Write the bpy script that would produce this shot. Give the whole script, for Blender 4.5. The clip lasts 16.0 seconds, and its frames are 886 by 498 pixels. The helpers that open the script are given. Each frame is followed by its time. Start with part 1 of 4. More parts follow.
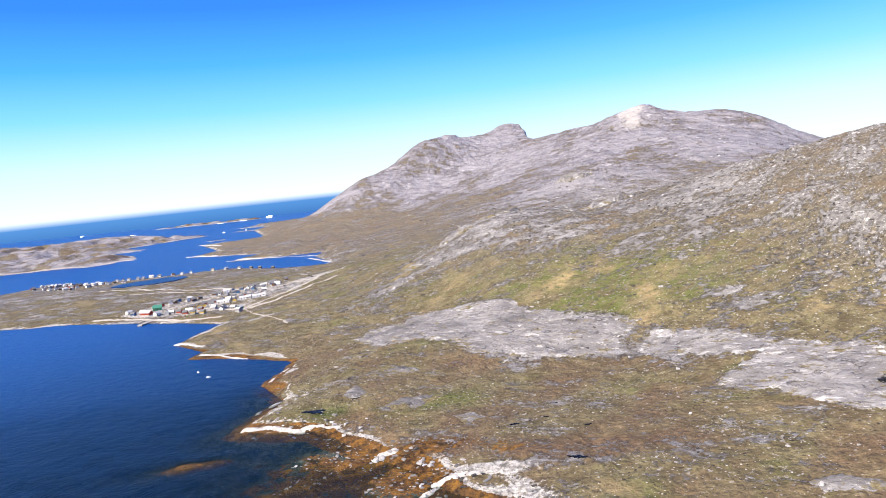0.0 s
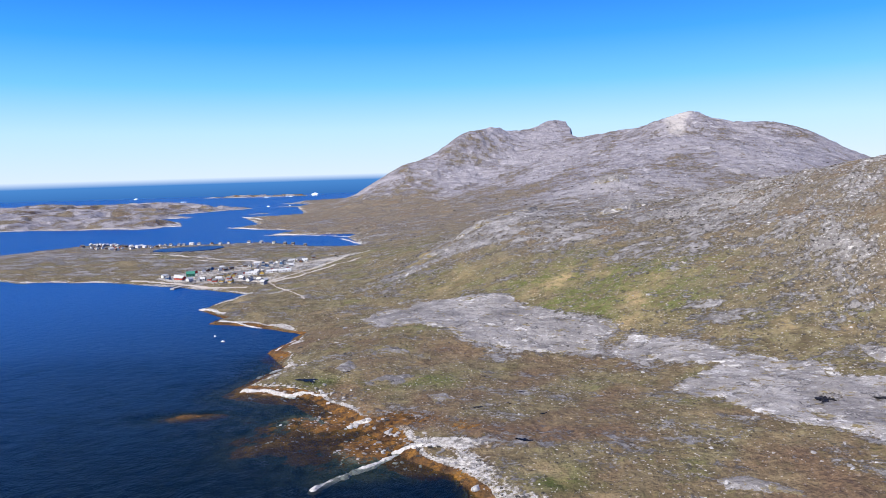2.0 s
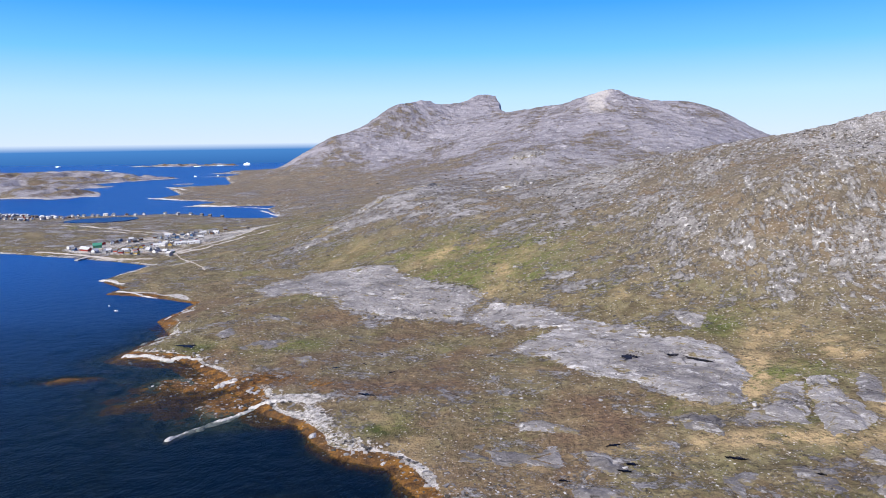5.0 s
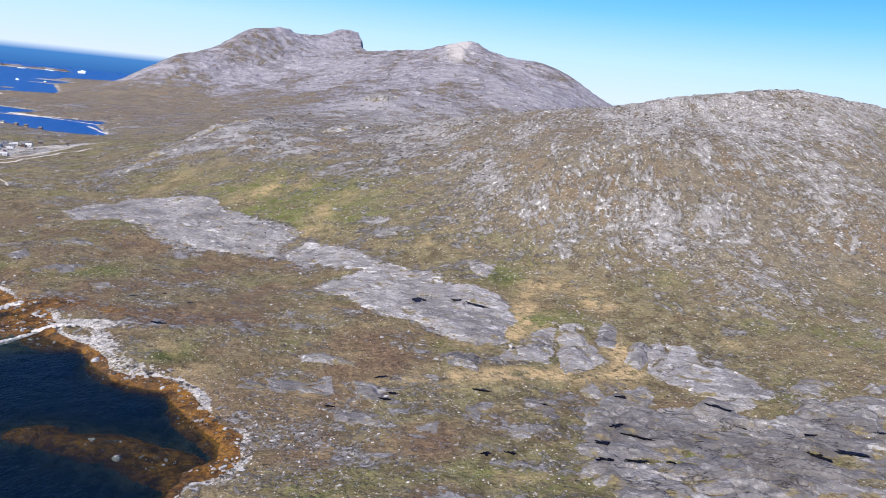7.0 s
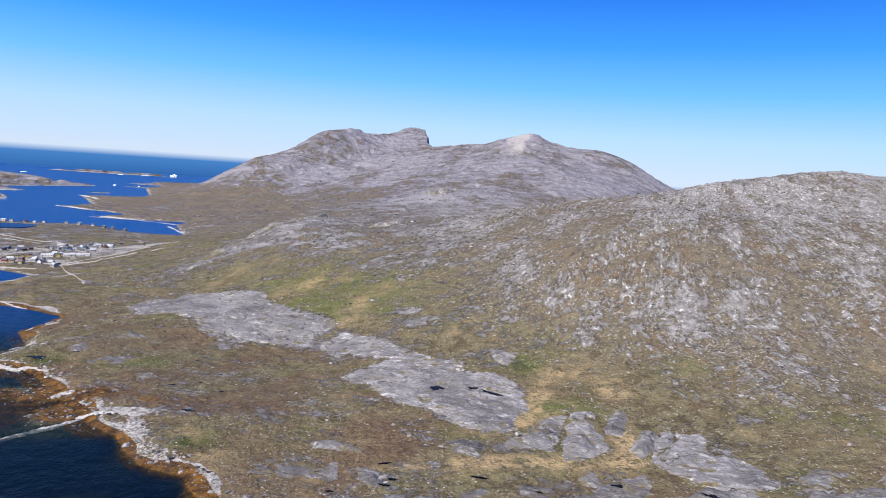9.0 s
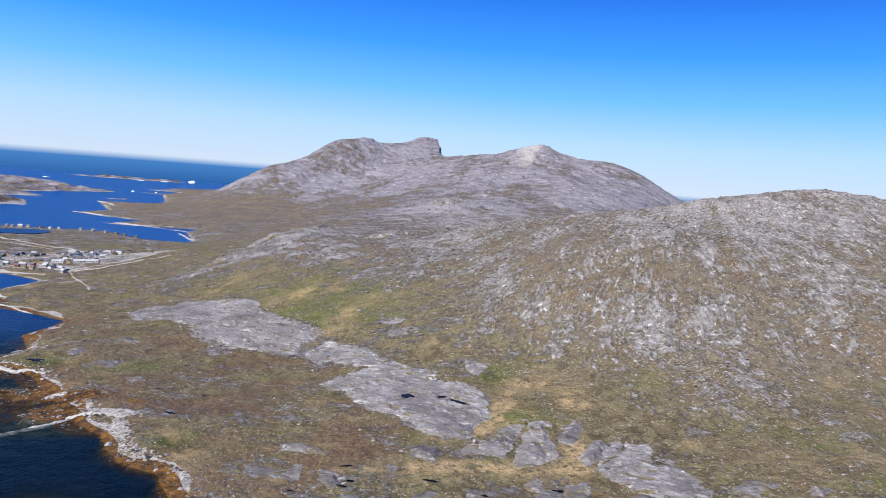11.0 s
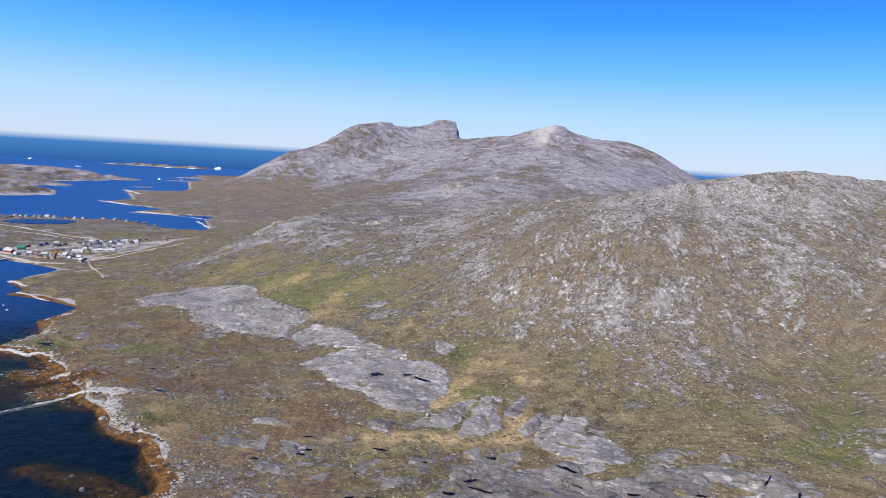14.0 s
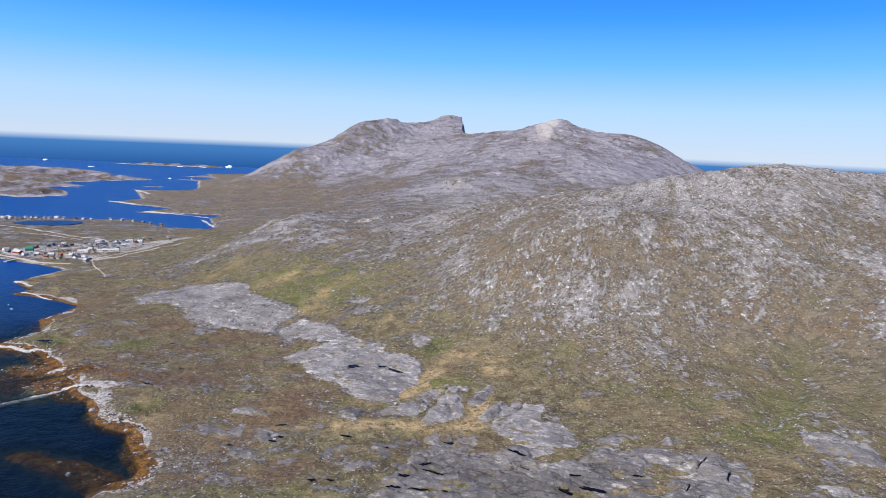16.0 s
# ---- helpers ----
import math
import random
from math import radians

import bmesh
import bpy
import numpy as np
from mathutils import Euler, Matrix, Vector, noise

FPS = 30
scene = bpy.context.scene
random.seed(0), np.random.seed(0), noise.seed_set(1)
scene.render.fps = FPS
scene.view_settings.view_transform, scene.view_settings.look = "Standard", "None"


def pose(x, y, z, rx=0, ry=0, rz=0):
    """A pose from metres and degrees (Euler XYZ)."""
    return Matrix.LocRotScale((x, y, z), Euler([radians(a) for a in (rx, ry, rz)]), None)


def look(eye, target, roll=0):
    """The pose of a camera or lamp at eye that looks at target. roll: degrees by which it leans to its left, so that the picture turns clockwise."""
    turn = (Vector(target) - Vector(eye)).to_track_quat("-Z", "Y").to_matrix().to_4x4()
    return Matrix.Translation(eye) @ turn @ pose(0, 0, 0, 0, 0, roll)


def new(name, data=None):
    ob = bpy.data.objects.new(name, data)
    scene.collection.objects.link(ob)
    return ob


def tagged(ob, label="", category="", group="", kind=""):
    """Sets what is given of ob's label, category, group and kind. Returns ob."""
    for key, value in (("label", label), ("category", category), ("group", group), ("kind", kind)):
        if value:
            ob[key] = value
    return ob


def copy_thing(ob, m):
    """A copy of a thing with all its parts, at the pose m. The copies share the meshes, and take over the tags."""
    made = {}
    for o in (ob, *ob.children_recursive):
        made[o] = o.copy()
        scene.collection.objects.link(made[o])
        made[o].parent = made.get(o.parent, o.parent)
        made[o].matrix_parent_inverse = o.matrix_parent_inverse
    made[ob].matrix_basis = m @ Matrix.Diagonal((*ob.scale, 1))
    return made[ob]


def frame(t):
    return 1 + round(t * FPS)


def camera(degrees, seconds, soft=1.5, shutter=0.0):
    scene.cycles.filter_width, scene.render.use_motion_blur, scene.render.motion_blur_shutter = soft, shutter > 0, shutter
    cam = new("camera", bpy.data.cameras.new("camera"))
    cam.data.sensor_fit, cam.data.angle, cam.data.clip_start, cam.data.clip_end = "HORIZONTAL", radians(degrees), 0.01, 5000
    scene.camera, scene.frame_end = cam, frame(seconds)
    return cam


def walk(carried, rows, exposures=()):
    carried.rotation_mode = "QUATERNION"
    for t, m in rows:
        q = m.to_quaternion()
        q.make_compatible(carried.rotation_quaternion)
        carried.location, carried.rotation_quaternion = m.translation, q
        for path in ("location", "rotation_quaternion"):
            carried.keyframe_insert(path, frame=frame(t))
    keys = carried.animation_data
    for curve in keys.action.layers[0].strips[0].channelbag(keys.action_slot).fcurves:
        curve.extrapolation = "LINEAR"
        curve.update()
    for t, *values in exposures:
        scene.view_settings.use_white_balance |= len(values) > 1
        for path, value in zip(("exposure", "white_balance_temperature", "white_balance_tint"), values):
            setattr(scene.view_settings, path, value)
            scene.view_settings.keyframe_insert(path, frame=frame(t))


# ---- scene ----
cam = camera(65.4, 16.0, soft=0.6)
# length of the flight, first height and lean, in metres and degrees
METRES, EYE, TILT, LEAN, TURN = 360.0, 137.0, -5.8, 5.95, 0.0
ROWS = [
    (0.0, 0.0, 0.0, 0.0, -0.0, 0.0, 0.0),
    (0.5, 0.0164, -0.0261, -0.0014, 3.46, -0.55, -0.94),
    (1.0, 0.0486, -0.0443, 0.0061, 7.42, -0.02, -2.65),
    (1.5, 0.055, -0.0827, 0.0089, 5.18, -0.39, -3.29),
    (2.0, 0.0941, -0.098, 0.0139, 3.66, -1.1, -4.69),
    (2.5, 0.1166, -0.1178, 0.0137, 2.32, 0.64, -2.82),
    (3.0, 0.1369, -0.1372, 0.0206, 2.7, 0.27, -3.74),
    (5.5, 0.2606, -0.2298, 0.0421, -4.69, -4.75, -6.58),
    (6.0, 0.2774, -0.2487, 0.0501, -12.12, -5.48, -9.7),
    (6.5, 0.3024, -0.2677, 0.0565, -13.29, -5.18, -10.96),
    (7.0, 0.3224, -0.2871, 0.0602, -12.74, -6.35, -10.57),
    (7.5, 0.3369, -0.305, 0.0742, -11.67, -3.41, -8.47),
    (8.0, 0.3615, -0.3237, 0.0772, -9.84, -0.29, -8.05),
    (10.5, 0.4848, -0.416, 0.1095, -4.29, -0.03, -10.21),
    (11.0, 0.4977, -0.4355, 0.1157, -4.93, 0.28, -9.9),
    (11.5, 0.5236, -0.453, 0.1227, -4.73, -0.28, -9.93),
    (12.0, 0.5461, -0.4705, 0.1308, -4.7, -1.44, -9.44),
    (12.5, 0.5578, -0.4915, 0.137, -3.75, -1.44, -8.71),
    (13.0, 0.5847, -0.5093, 0.1417, -2.5, -1.7, -9.12),
    (13.5, 0.6039, -0.5275, 0.1502, -1.98, -1.08, -8.71),
    (14.0, 0.6226, -0.5468, 0.1562, -2.43, -1.75, -9.04),
    (14.5, 0.6508, -0.5628, 0.1623, -2.1, -1.68, -8.35),
    (15.0, 0.6671, -0.5833, 0.1692, -2.45, -1.75, -8.79),
    (15.5, 0.6824, -0.6043, 0.172, -2.55, -2.0, -8.61),
    (16.0, 0.7122, -0.6187, 0.1793, -1.24, -2.42, -8.24),
]
walk(cam, [(t, pose(0, 0, EYE, TILT, LEAN, TURN) @ pose(METRES * x, METRES * y, METRES * z, 90 + pitch, roll, yaw)) for t, x, y, z, yaw, pitch, roll in ROWS],
     exposures=[(0.0, 1.02, 6900, 10), (0.5, 0.76, 6600, 10), (1.0, 0.74, 6500, 10), (1.5, 0.66, 6300, 10), (3.0, 0.62, 6300, 10), (5.5, 0.58, 6300, 10), (7.0, 0.66, 6300, 10), (8.0, 0.50, 6300, 10), (10.5, 0.46, 6300, 10), (16.0, 0.40, 6300, 10)])

# ---------------------------------------------------------------- sky and sun
SUN_DIR = Vector((-0.58, -0.60, 0.76)).normalized()
world = bpy.data.worlds.new("sky")
scene.world = world
world.use_nodes = True
wn, wl = world.node_tree.nodes, world.node_tree.links
wn.clear()
sky = wn.new("ShaderNodeTexSky")
sky.sky_type = "NISHITA"
sky.sun_disc = False
sky.sun_elevation = math.asin(SUN_DIR.z)
sky.sun_rotation = math.atan2(SUN_DIR.x, SUN_DIR.y)
sky.altitude = 150
sky.air_density, sky.dust_density, sky.ozone_density = 1.3, 0.0, 6.0
bg = wn.new("ShaderNodeBackground")
bg.inputs[1].default_value = 0.11
# a very clear, dry northern sky: deep blue above, pale at the horizon
wdir = wn.new("ShaderNodeTexCoord")
wup = wn.new("ShaderNodeSeparateXYZ")
clear = wn.new("ShaderNodeValToRGB")
clear.color_ramp.interpolation = "LINEAR"
for at, colour in ((0.0, (0.465, 0.56, 0.69)), (0.06, (0.345, 0.53, 0.77)), (0.12, (0.12, 0.395, 0.83)), (0.18, (0.03, 0.255, 0.79)), (0.25, (0.008, 0.137, 0.64)), (0.5, (0.006, 0.07, 0.40)), (1.0, (0.005, 0.05, 0.30))):
    stop = clear.color_ramp.elements.new(at) if 0 < at < 1 else clear.color_ramp.elements[-int(at)]
    stop.color = (*colour, 1)
blend = wn.new("ShaderNodeMixShader")
blend.inputs[0].default_value = 0.93
bg2 = wn.new("ShaderNodeBackground")
wl.new(wdir.outputs["Generated"], wup.inputs[0])
wl.new(wup.outputs[2], clear.inputs[0])
wl.new(clear.outputs[0], bg2.inputs[0])
wl.new(bg.outputs[0], blend.inputs[1])
wl.new(bg2.outputs[0], blend.inputs[2])
wout = wn.new("ShaderNodeOutputWorld")
# open sea beyond the modelled water, up to the horizon, with haze painted in
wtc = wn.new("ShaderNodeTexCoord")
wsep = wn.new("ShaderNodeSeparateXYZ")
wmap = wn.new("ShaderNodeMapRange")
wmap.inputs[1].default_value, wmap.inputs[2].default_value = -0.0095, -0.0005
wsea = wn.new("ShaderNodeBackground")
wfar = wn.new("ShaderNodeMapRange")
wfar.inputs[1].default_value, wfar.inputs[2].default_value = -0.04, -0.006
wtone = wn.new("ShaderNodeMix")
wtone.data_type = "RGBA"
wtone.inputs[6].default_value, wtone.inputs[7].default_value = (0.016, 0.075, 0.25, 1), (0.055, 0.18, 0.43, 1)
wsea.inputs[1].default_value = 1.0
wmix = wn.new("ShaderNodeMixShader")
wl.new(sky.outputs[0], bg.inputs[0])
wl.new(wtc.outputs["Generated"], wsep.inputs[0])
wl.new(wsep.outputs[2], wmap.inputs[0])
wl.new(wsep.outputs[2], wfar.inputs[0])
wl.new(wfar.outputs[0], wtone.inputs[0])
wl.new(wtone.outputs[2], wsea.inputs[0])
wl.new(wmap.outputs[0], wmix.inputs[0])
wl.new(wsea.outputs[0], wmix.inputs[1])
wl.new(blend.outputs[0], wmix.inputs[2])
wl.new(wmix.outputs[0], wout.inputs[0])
lamp = bpy.data.lights.new("sun", "SUN")
lamp.energy, lamp.angle, lamp.color = 4.8, radians(0.53), (1.0, 0.92, 0.80)
sun = new("sun", lamp)
sun.matrix_world = look((0, 0, 900), Vector((0, 0, 900)) - SUN_DIR)


# ---------------------------------------------------------------- materials
class Nodes:
    """Small helper to write node materials in a few lines."""

    def __init__(self, name):
        self.mat = bpy.data.materials.new(name)
        self.mat.use_nodes = True
        self.t = self.mat.node_tree
        self.t.nodes.clear()
        self.out = self.t.nodes.new("ShaderNodeOutputMaterial")
        self.bsdf = self.t.nodes.new("ShaderNodeBsdfPrincipled")
        self.t.links.new(self.bsdf.outputs[0], self.out.inputs[0])
        self.tc = self.t.nodes.new("ShaderNodeTexCoord").outputs["Object"]

    def put(self, socket, value):
        if isinstance(value, (int, float)):
            socket.default_value = value
        elif isinstance(value, tuple):
            socket.default_value = (*value, 1.0)[:len(socket.default_value)]
        else:
            self.t.links.new(value, socket)

    def noise(self, size, detail=4.0, rough=0.6, stretch=None, turn=0.0, warp=0.0, at=None):
        n = self.t.nodes.new("ShaderNodeTexNoise")
        n.inputs["Scale"].default_value = 1.0 / size
        n.inputs["Detail"].default_value, n.inputs["Roughness"].default_value = detail, rough
        n.inputs["Distortion"].default_value = warp
        if stretch:
            r, m = self.t.nodes.new("ShaderNodeMapping"), self.t.nodes.new("ShaderNodeMapping")
            r.inputs["Rotation"].default_value = (0, 0, radians(turn))
            m.inputs["Scale"].default_value = stretch
            self.t.links.new(at or self.tc, r.inputs[0])
            self.t.links.new(r.outputs[0], m.inputs[0])
            self.t.links.new(m.outputs[0], n.inputs["Vector"])
        else:
            self.t.links.new(at or self.tc, n.inputs["Vector"])
        return n.outputs["Fac"]

    def cells(self, size, feature="F1", out="Distance"):
        n = self.t.nodes.new("ShaderNodeTexVoronoi")
        n.feature = feature
        n.inputs["Scale"].default_value = 1.0 / size
        self.t.links.new(self.tc, n.inputs["Vector"])
        return n.outputs[out]

    def ramp(self, value, a, b, lo=0.0, hi=1.0):
        n = self.t.nodes.new("ShaderNodeMapRange")
        n.interpolation_type = "SMOOTHSTEP"
        self.put(n.inputs[0], value)
        for k, v in zip((1, 2, 3, 4), (a, b, lo, hi)):
            n.inputs[k].default_value = v
        return n.outputs[0]

    def math(self, op, a, b=0.0, clamp=False):
        n = self.t.nodes.new("ShaderNodeMath")
        n.operation, n.use_clamp = op, clamp
        self.put(n.inputs[0], a)
        self.put(n.inputs[1], b)
        return n.outputs[0]

    def mix(self, fac, a, b):
        n = self.t.nodes.new("ShaderNodeMix")
        n.data_type = "RGBA"
        self.put(n.inputs[0], fac)
        self.put(n.inputs[6], a)
        self.put(n.inputs[7], b)
        return n.outputs[2]

    def attr(self, name, out="Fac"):
        n = self.t.nodes.new("ShaderNodeAttribute")
        n.attribute_name = name
        return n.outputs[out]

    def pair(self, a, b):
        """A place from two numbers."""
        n = self.t.nodes.new("ShaderNodeCombineXYZ")
        self.put(n.inputs[0], a)
        self.put(n.inputs[1], b)
        return n.outputs[0]

    def island(self):
        return self.t.nodes.new("ShaderNodeNewGeometry").outputs["Random Per Island"]

    def own(self):
        return self.t.nodes.new("ShaderNodeObjectInfo").outputs["Random"]

    def done(self, colour, rough=0.8, height=None, depth=0.1, metal=0.0, spec=0.3):
        self.put(self.bsdf.inputs["Base Color"], colour)
        self.put(self.bsdf.inputs["Roughness"], rough)
        self.bsdf.inputs["Metallic"].default_value = metal
        self.bsdf.inputs["Specular IOR Level"].default_value = spec
        if height is not None:
            b = self.t.nodes.new("ShaderNodeBump")
            b.inputs["Distance"].default_value = depth
            b.inputs["Strength"].default_value = 1.0
            self.t.links.new(height, b.inputs["Height"])
            self.t.links.new(b.outputs[0], self.bsdf.inputs["Normal"])
        return self.mat


def rock_colour(m):
    """Grey gneiss with pale lichen and dark seams."""
    a = m.noise(16, 5, 0.65)
    b = m.noise(1.5, 4, 0.75, (0.45, 1, 1), 33)
    c = m.noise(5, 6, 0.78, (0.35, 1, 1), 33)
    d = m.noise(3.5, 4, 0.7)
    e = m.noise(34, 5, 0.7, (0.3, 1, 1), 30)
    col = m.mix(m.ramp(a, 0.38, 0.62), (0.212, 0.201, 0.196), (0.300, 0.285, 0.272))
    col = m.mix(m.ramp(e, 0.51, 0.60, 0, 0.6), col, (0.355, 0.338, 0.322))
    col = m.mix(m.ramp(e, 0.47, 0.39, 0, 0.6), col, (0.125, 0.116, 0.110))
    col = m.mix(m.ramp(m.noise(90, 4, 0.7), 0.48, 0.38, 0, 0.45), col, (0.125, 0.115, 0.115))
    col = m.mix(m.ramp(c, 0.55, 0.65, 0, 0.75), col, (0.44, 0.424, 0.405))
    col = m.mix(m.ramp(c, 0.45, 0.36, 0, 0.65), col, (0.12, 0.110, 0.108))
    col = m.mix(m.ramp(b, 0.61, 0.68, 0, 0.9), col, (0.62, 0.60, 0.57))
    col = m.mix(m.ramp(b, 0.39, 0.33, 0, 0.7), col, (0.070, 0.062, 0.056))
    col = m.mix(m.ramp(d, 0.58, 0.66, 0, 0.8), col, (0.165, 0.135, 0.070))
    return col, m.math("ADD", b, m.math("MULTIPLY", c, 2.0))


def ground_material():
    m = Nodes("heath_and_rock")
    rock, rel = rock_colour(m)
    fan = m.pair(m.attr("across"), m.attr("down"))
    fine = m.noise(2.2, 4, 0.6)
    mid = m.noise(11, 5, 0.65, warp=0.4)
    big = m.noise(65, 4, 0.6)
    tuft = m.noise(0.7, 3, 0.7)
    slope, far = m.attr("slope"), m.attr("far")
    # heath: brown, olive, straw
    heath = m.mix(m.ramp(mid, 0.40, 0.58), (0.098, 0.078, 0.043), (0.186, 0.155, 0.083))
    heath = m.mix(m.ramp(big, 0.45, 0.60, 0, 0.5), heath, (0.164, 0.128, 0.071))
    heath = m.mix(m.ramp(m.noise(5, 5, 0.75), 0.53, 0.63, 0, 0.6), heath, (0.178, 0.165, 0.069))
    heath = m.mix(m.ramp(m.noise(28, 5, 0.7), 0.52, 0.62, 0, 0.6), heath, (0.156, 0.113, 0.064))
    heath = m.mix(m.ramp(m.noise(4, 5, 0.75), 0.43, 0.35, 0, 0.55), heath, (0.078, 0.062, 0.036))
    straw = m.math("MULTIPLY", m.ramp(fine, 0.50, 0.62), m.ramp(mid, 0.42, 0.58))
    heath = m.mix(m.math("MULTIPLY", straw, 0.7), heath, (0.240, 0.206, 0.116))
    lush = m.math("MULTIPLY", m.attr("lush"), m.ramp(m.noise(5.5, 6, 0.8, (0.5, 1, 1), -30), 0.40, 0.56, 0.05, 1.0))
    heath = m.mix(m.math("MULTIPLY", lush, 0.85), heath, (0.108, 0.130, 0.030))
    heath = m.mix(m.math("MULTIPLY", m.attr("moss"), m.ramp(fine, 0.3, 0.5, 0.5, 1.0)), heath, (0.032, 0.049, 0.010))
    stony = m.mix(m.ramp(m.noise(8, 5, 0.7), 0.4, 0.6), (0.122, 0.100, 0.074), (0.205, 0.172, 0.124))
    stony = m.mix(m.ramp(m.noise(46, 4, 0.65), 0.50, 0.62, 0, 0.7), stony, (0.172, 0.120, 0.074))
    stony = m.mix(m.ramp(m.noise(3.0, 4, 0.7, (1, 0.4, 1), 0, at=fan), 0.44, 0.34, 0, 0.5), stony, (0.100, 0.082, 0.060))
    # stony heath on heights; on far ground its greyer colour stands for haze
    heath = m.mix(m.math("MULTIPLY", m.attr("dry"), 0.9), heath, stony)
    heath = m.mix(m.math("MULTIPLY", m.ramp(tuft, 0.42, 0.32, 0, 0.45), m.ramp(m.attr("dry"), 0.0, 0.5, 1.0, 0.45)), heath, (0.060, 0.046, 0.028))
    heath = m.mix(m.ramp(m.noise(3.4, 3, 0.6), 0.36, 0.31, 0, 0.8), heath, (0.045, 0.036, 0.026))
    chips = m.math("ADD", m.noise(2.4, 4, 0.65), m.math("MULTIPLY", m.attr("rock"), 0.16))
    heath = m.mix(m.ramp(chips, 0.64, 0.70, 0, 0.8), heath, (0.37, 0.34, 0.305))
    # single stones too small to model; the dark specks paint in small shadows
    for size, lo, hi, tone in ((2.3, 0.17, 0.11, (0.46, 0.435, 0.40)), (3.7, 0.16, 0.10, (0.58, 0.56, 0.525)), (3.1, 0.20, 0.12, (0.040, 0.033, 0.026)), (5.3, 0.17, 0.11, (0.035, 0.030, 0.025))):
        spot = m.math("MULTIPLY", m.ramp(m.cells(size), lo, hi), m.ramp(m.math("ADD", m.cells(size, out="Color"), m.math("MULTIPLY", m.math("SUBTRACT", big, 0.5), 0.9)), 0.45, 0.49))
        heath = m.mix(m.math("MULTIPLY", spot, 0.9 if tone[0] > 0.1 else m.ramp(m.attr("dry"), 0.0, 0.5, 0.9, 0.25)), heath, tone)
    peat = m.math("MULTIPLY", m.attr("peat"), m.ramp(mid, 0.3, 0.5, 0.4, 0.9))
    heath = m.mix(peat, heath, m.mix(m.ramp(fine, 0.4, 0.6), (0.098, 0.062, 0.042), (0.175, 0.112, 0.066)))
    straw2 = m.math("MULTIPLY", m.attr("straw"), m.ramp(m.noise(6, 6, 0.8), 0.40, 0.52, 0.0, 1.0))
    heath = m.mix(straw2, heath, (0.40, 0.295, 0.155))
    # rock breaks through along ragged edges; on the hill in ribs that run down the fall line
    flat_edge = m.math("ADD", m.math("MULTIPLY", m.math("SUBTRACT", m.noise(3.6, 7, 0.85, (0.6, 1, 1), 33), 0.5), 2.3), m.math("MULTIPLY", m.math("SUBTRACT", mid, 0.5), 0.9))
    rib = m.math("SUBTRACT", m.noise(3.6, 5, 0.70, (1, 0.42, 1), 14, at=fan), 0.5)
    ledge = m.math("SUBTRACT", m.noise(9.0, 5, 0.66, (0.8, 0.9, 1), 25, at=fan), 0.5)
    band = m.math("SUBTRACT", m.noise(19, 4, 0.6, (1, 0.3, 1), 8, at=fan), 0.5)
    hill_edge = m.math("ADD", m.math("MULTIPLY", rib, 2.6), m.math("ADD", m.math("MULTIPLY", ledge, 1.7), m.math("MULTIPLY", band, 1.5)))
    rough = m.t.nodes.new("ShaderNodeMix")
    m.put(rough.inputs[0], slope)
    m.put(rough.inputs[2], flat_edge)
    m.put(rough.inputs[3], hill_edge)
    edge = m.math("ADD", m.attr("rock"), rough.outputs[0])
    isrock = m.ramp(edge, 0.47, 0.57)
    # darker lichen on the old rock of the hill top, pale where ribs are scoured
    rock = m.mix(m.math("MULTIPLY", slope, 0.6), rock, m.mix(m.ramp(m.noise(2.4, 4, 0.7, (1, 0.4, 1), 0, at=fan), 0.38, 0.62), (0.150, 0.134, 0.112), (0.355, 0.332, 0.292)))
    # far rock: bluish haze of distance mixed into the mountain's and islands' colour
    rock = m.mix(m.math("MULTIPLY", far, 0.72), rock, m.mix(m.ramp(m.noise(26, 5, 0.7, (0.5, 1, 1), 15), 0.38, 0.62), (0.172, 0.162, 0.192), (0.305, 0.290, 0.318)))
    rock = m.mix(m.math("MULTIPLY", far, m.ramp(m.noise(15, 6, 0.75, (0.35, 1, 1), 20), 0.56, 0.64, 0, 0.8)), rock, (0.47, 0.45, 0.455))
    scour = m.math("MULTIPLY", m.ramp(edge, 0.72, 1.15, 0, 0.6), m.ramp(m.noise(3.2, 4, 0.75), 0.42, 0.56, 0.15, 1.0))
    rock = m.mix(m.math("MULTIPLY", scour, m.ramp(far, 0.0, 1.0, 1.0, 0.3)), rock, (0.52, 0.505, 0.50))
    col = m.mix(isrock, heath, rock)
    # pale dashes: sunlit scarps of outcrops painted into the colour
    dash = m.ramp(m.noise(2.6, 4, 0.70, (1, 0.55, 1), 20, at=fan), 0.570, 0.62, 0, 0.95)
    col = m.mix(m.math("MULTIPLY", m.math("MULTIPLY", dash, slope), m.ramp(edge, 0.30, 0.72)), col, (0.66, 0.635, 0.59))
    # pale stony shore, gravel and scree
    pebble = m.mix(m.ramp(fine, 0.35, 0.6), (0.27, 0.25, 0.22), (0.50, 0.475, 0.435))
    pebble = m.mix(m.ramp(tuft, 0.44, 0.32), pebble, (0.13, 0.12, 0.11))
    sand = m.ramp(m.math("ADD", m.attr("sand"), m.math("MULTIPLY", m.math("SUBTRACT", fine, 0.5), 0.9)), 0.40, 0.60)
    col = m.mix(sand, col, pebble)
    scree = m.ramp(m.math("ADD", m.attr("scree"), m.math("MULTIPLY", m.math("SUBTRACT", mid, 0.5), 0.8)), 0.35, 0.75)
    col = m.mix(m.math("MULTIPLY", scree, 0.9), col, (0.44, 0.41, 0.385))
    col = m.mix(m.attr("bed"), col, m.mix(m.ramp(mid, 0.4, 0.6), (0.024, 0.042, 0.040), (0.075, 0.090, 0.072)))
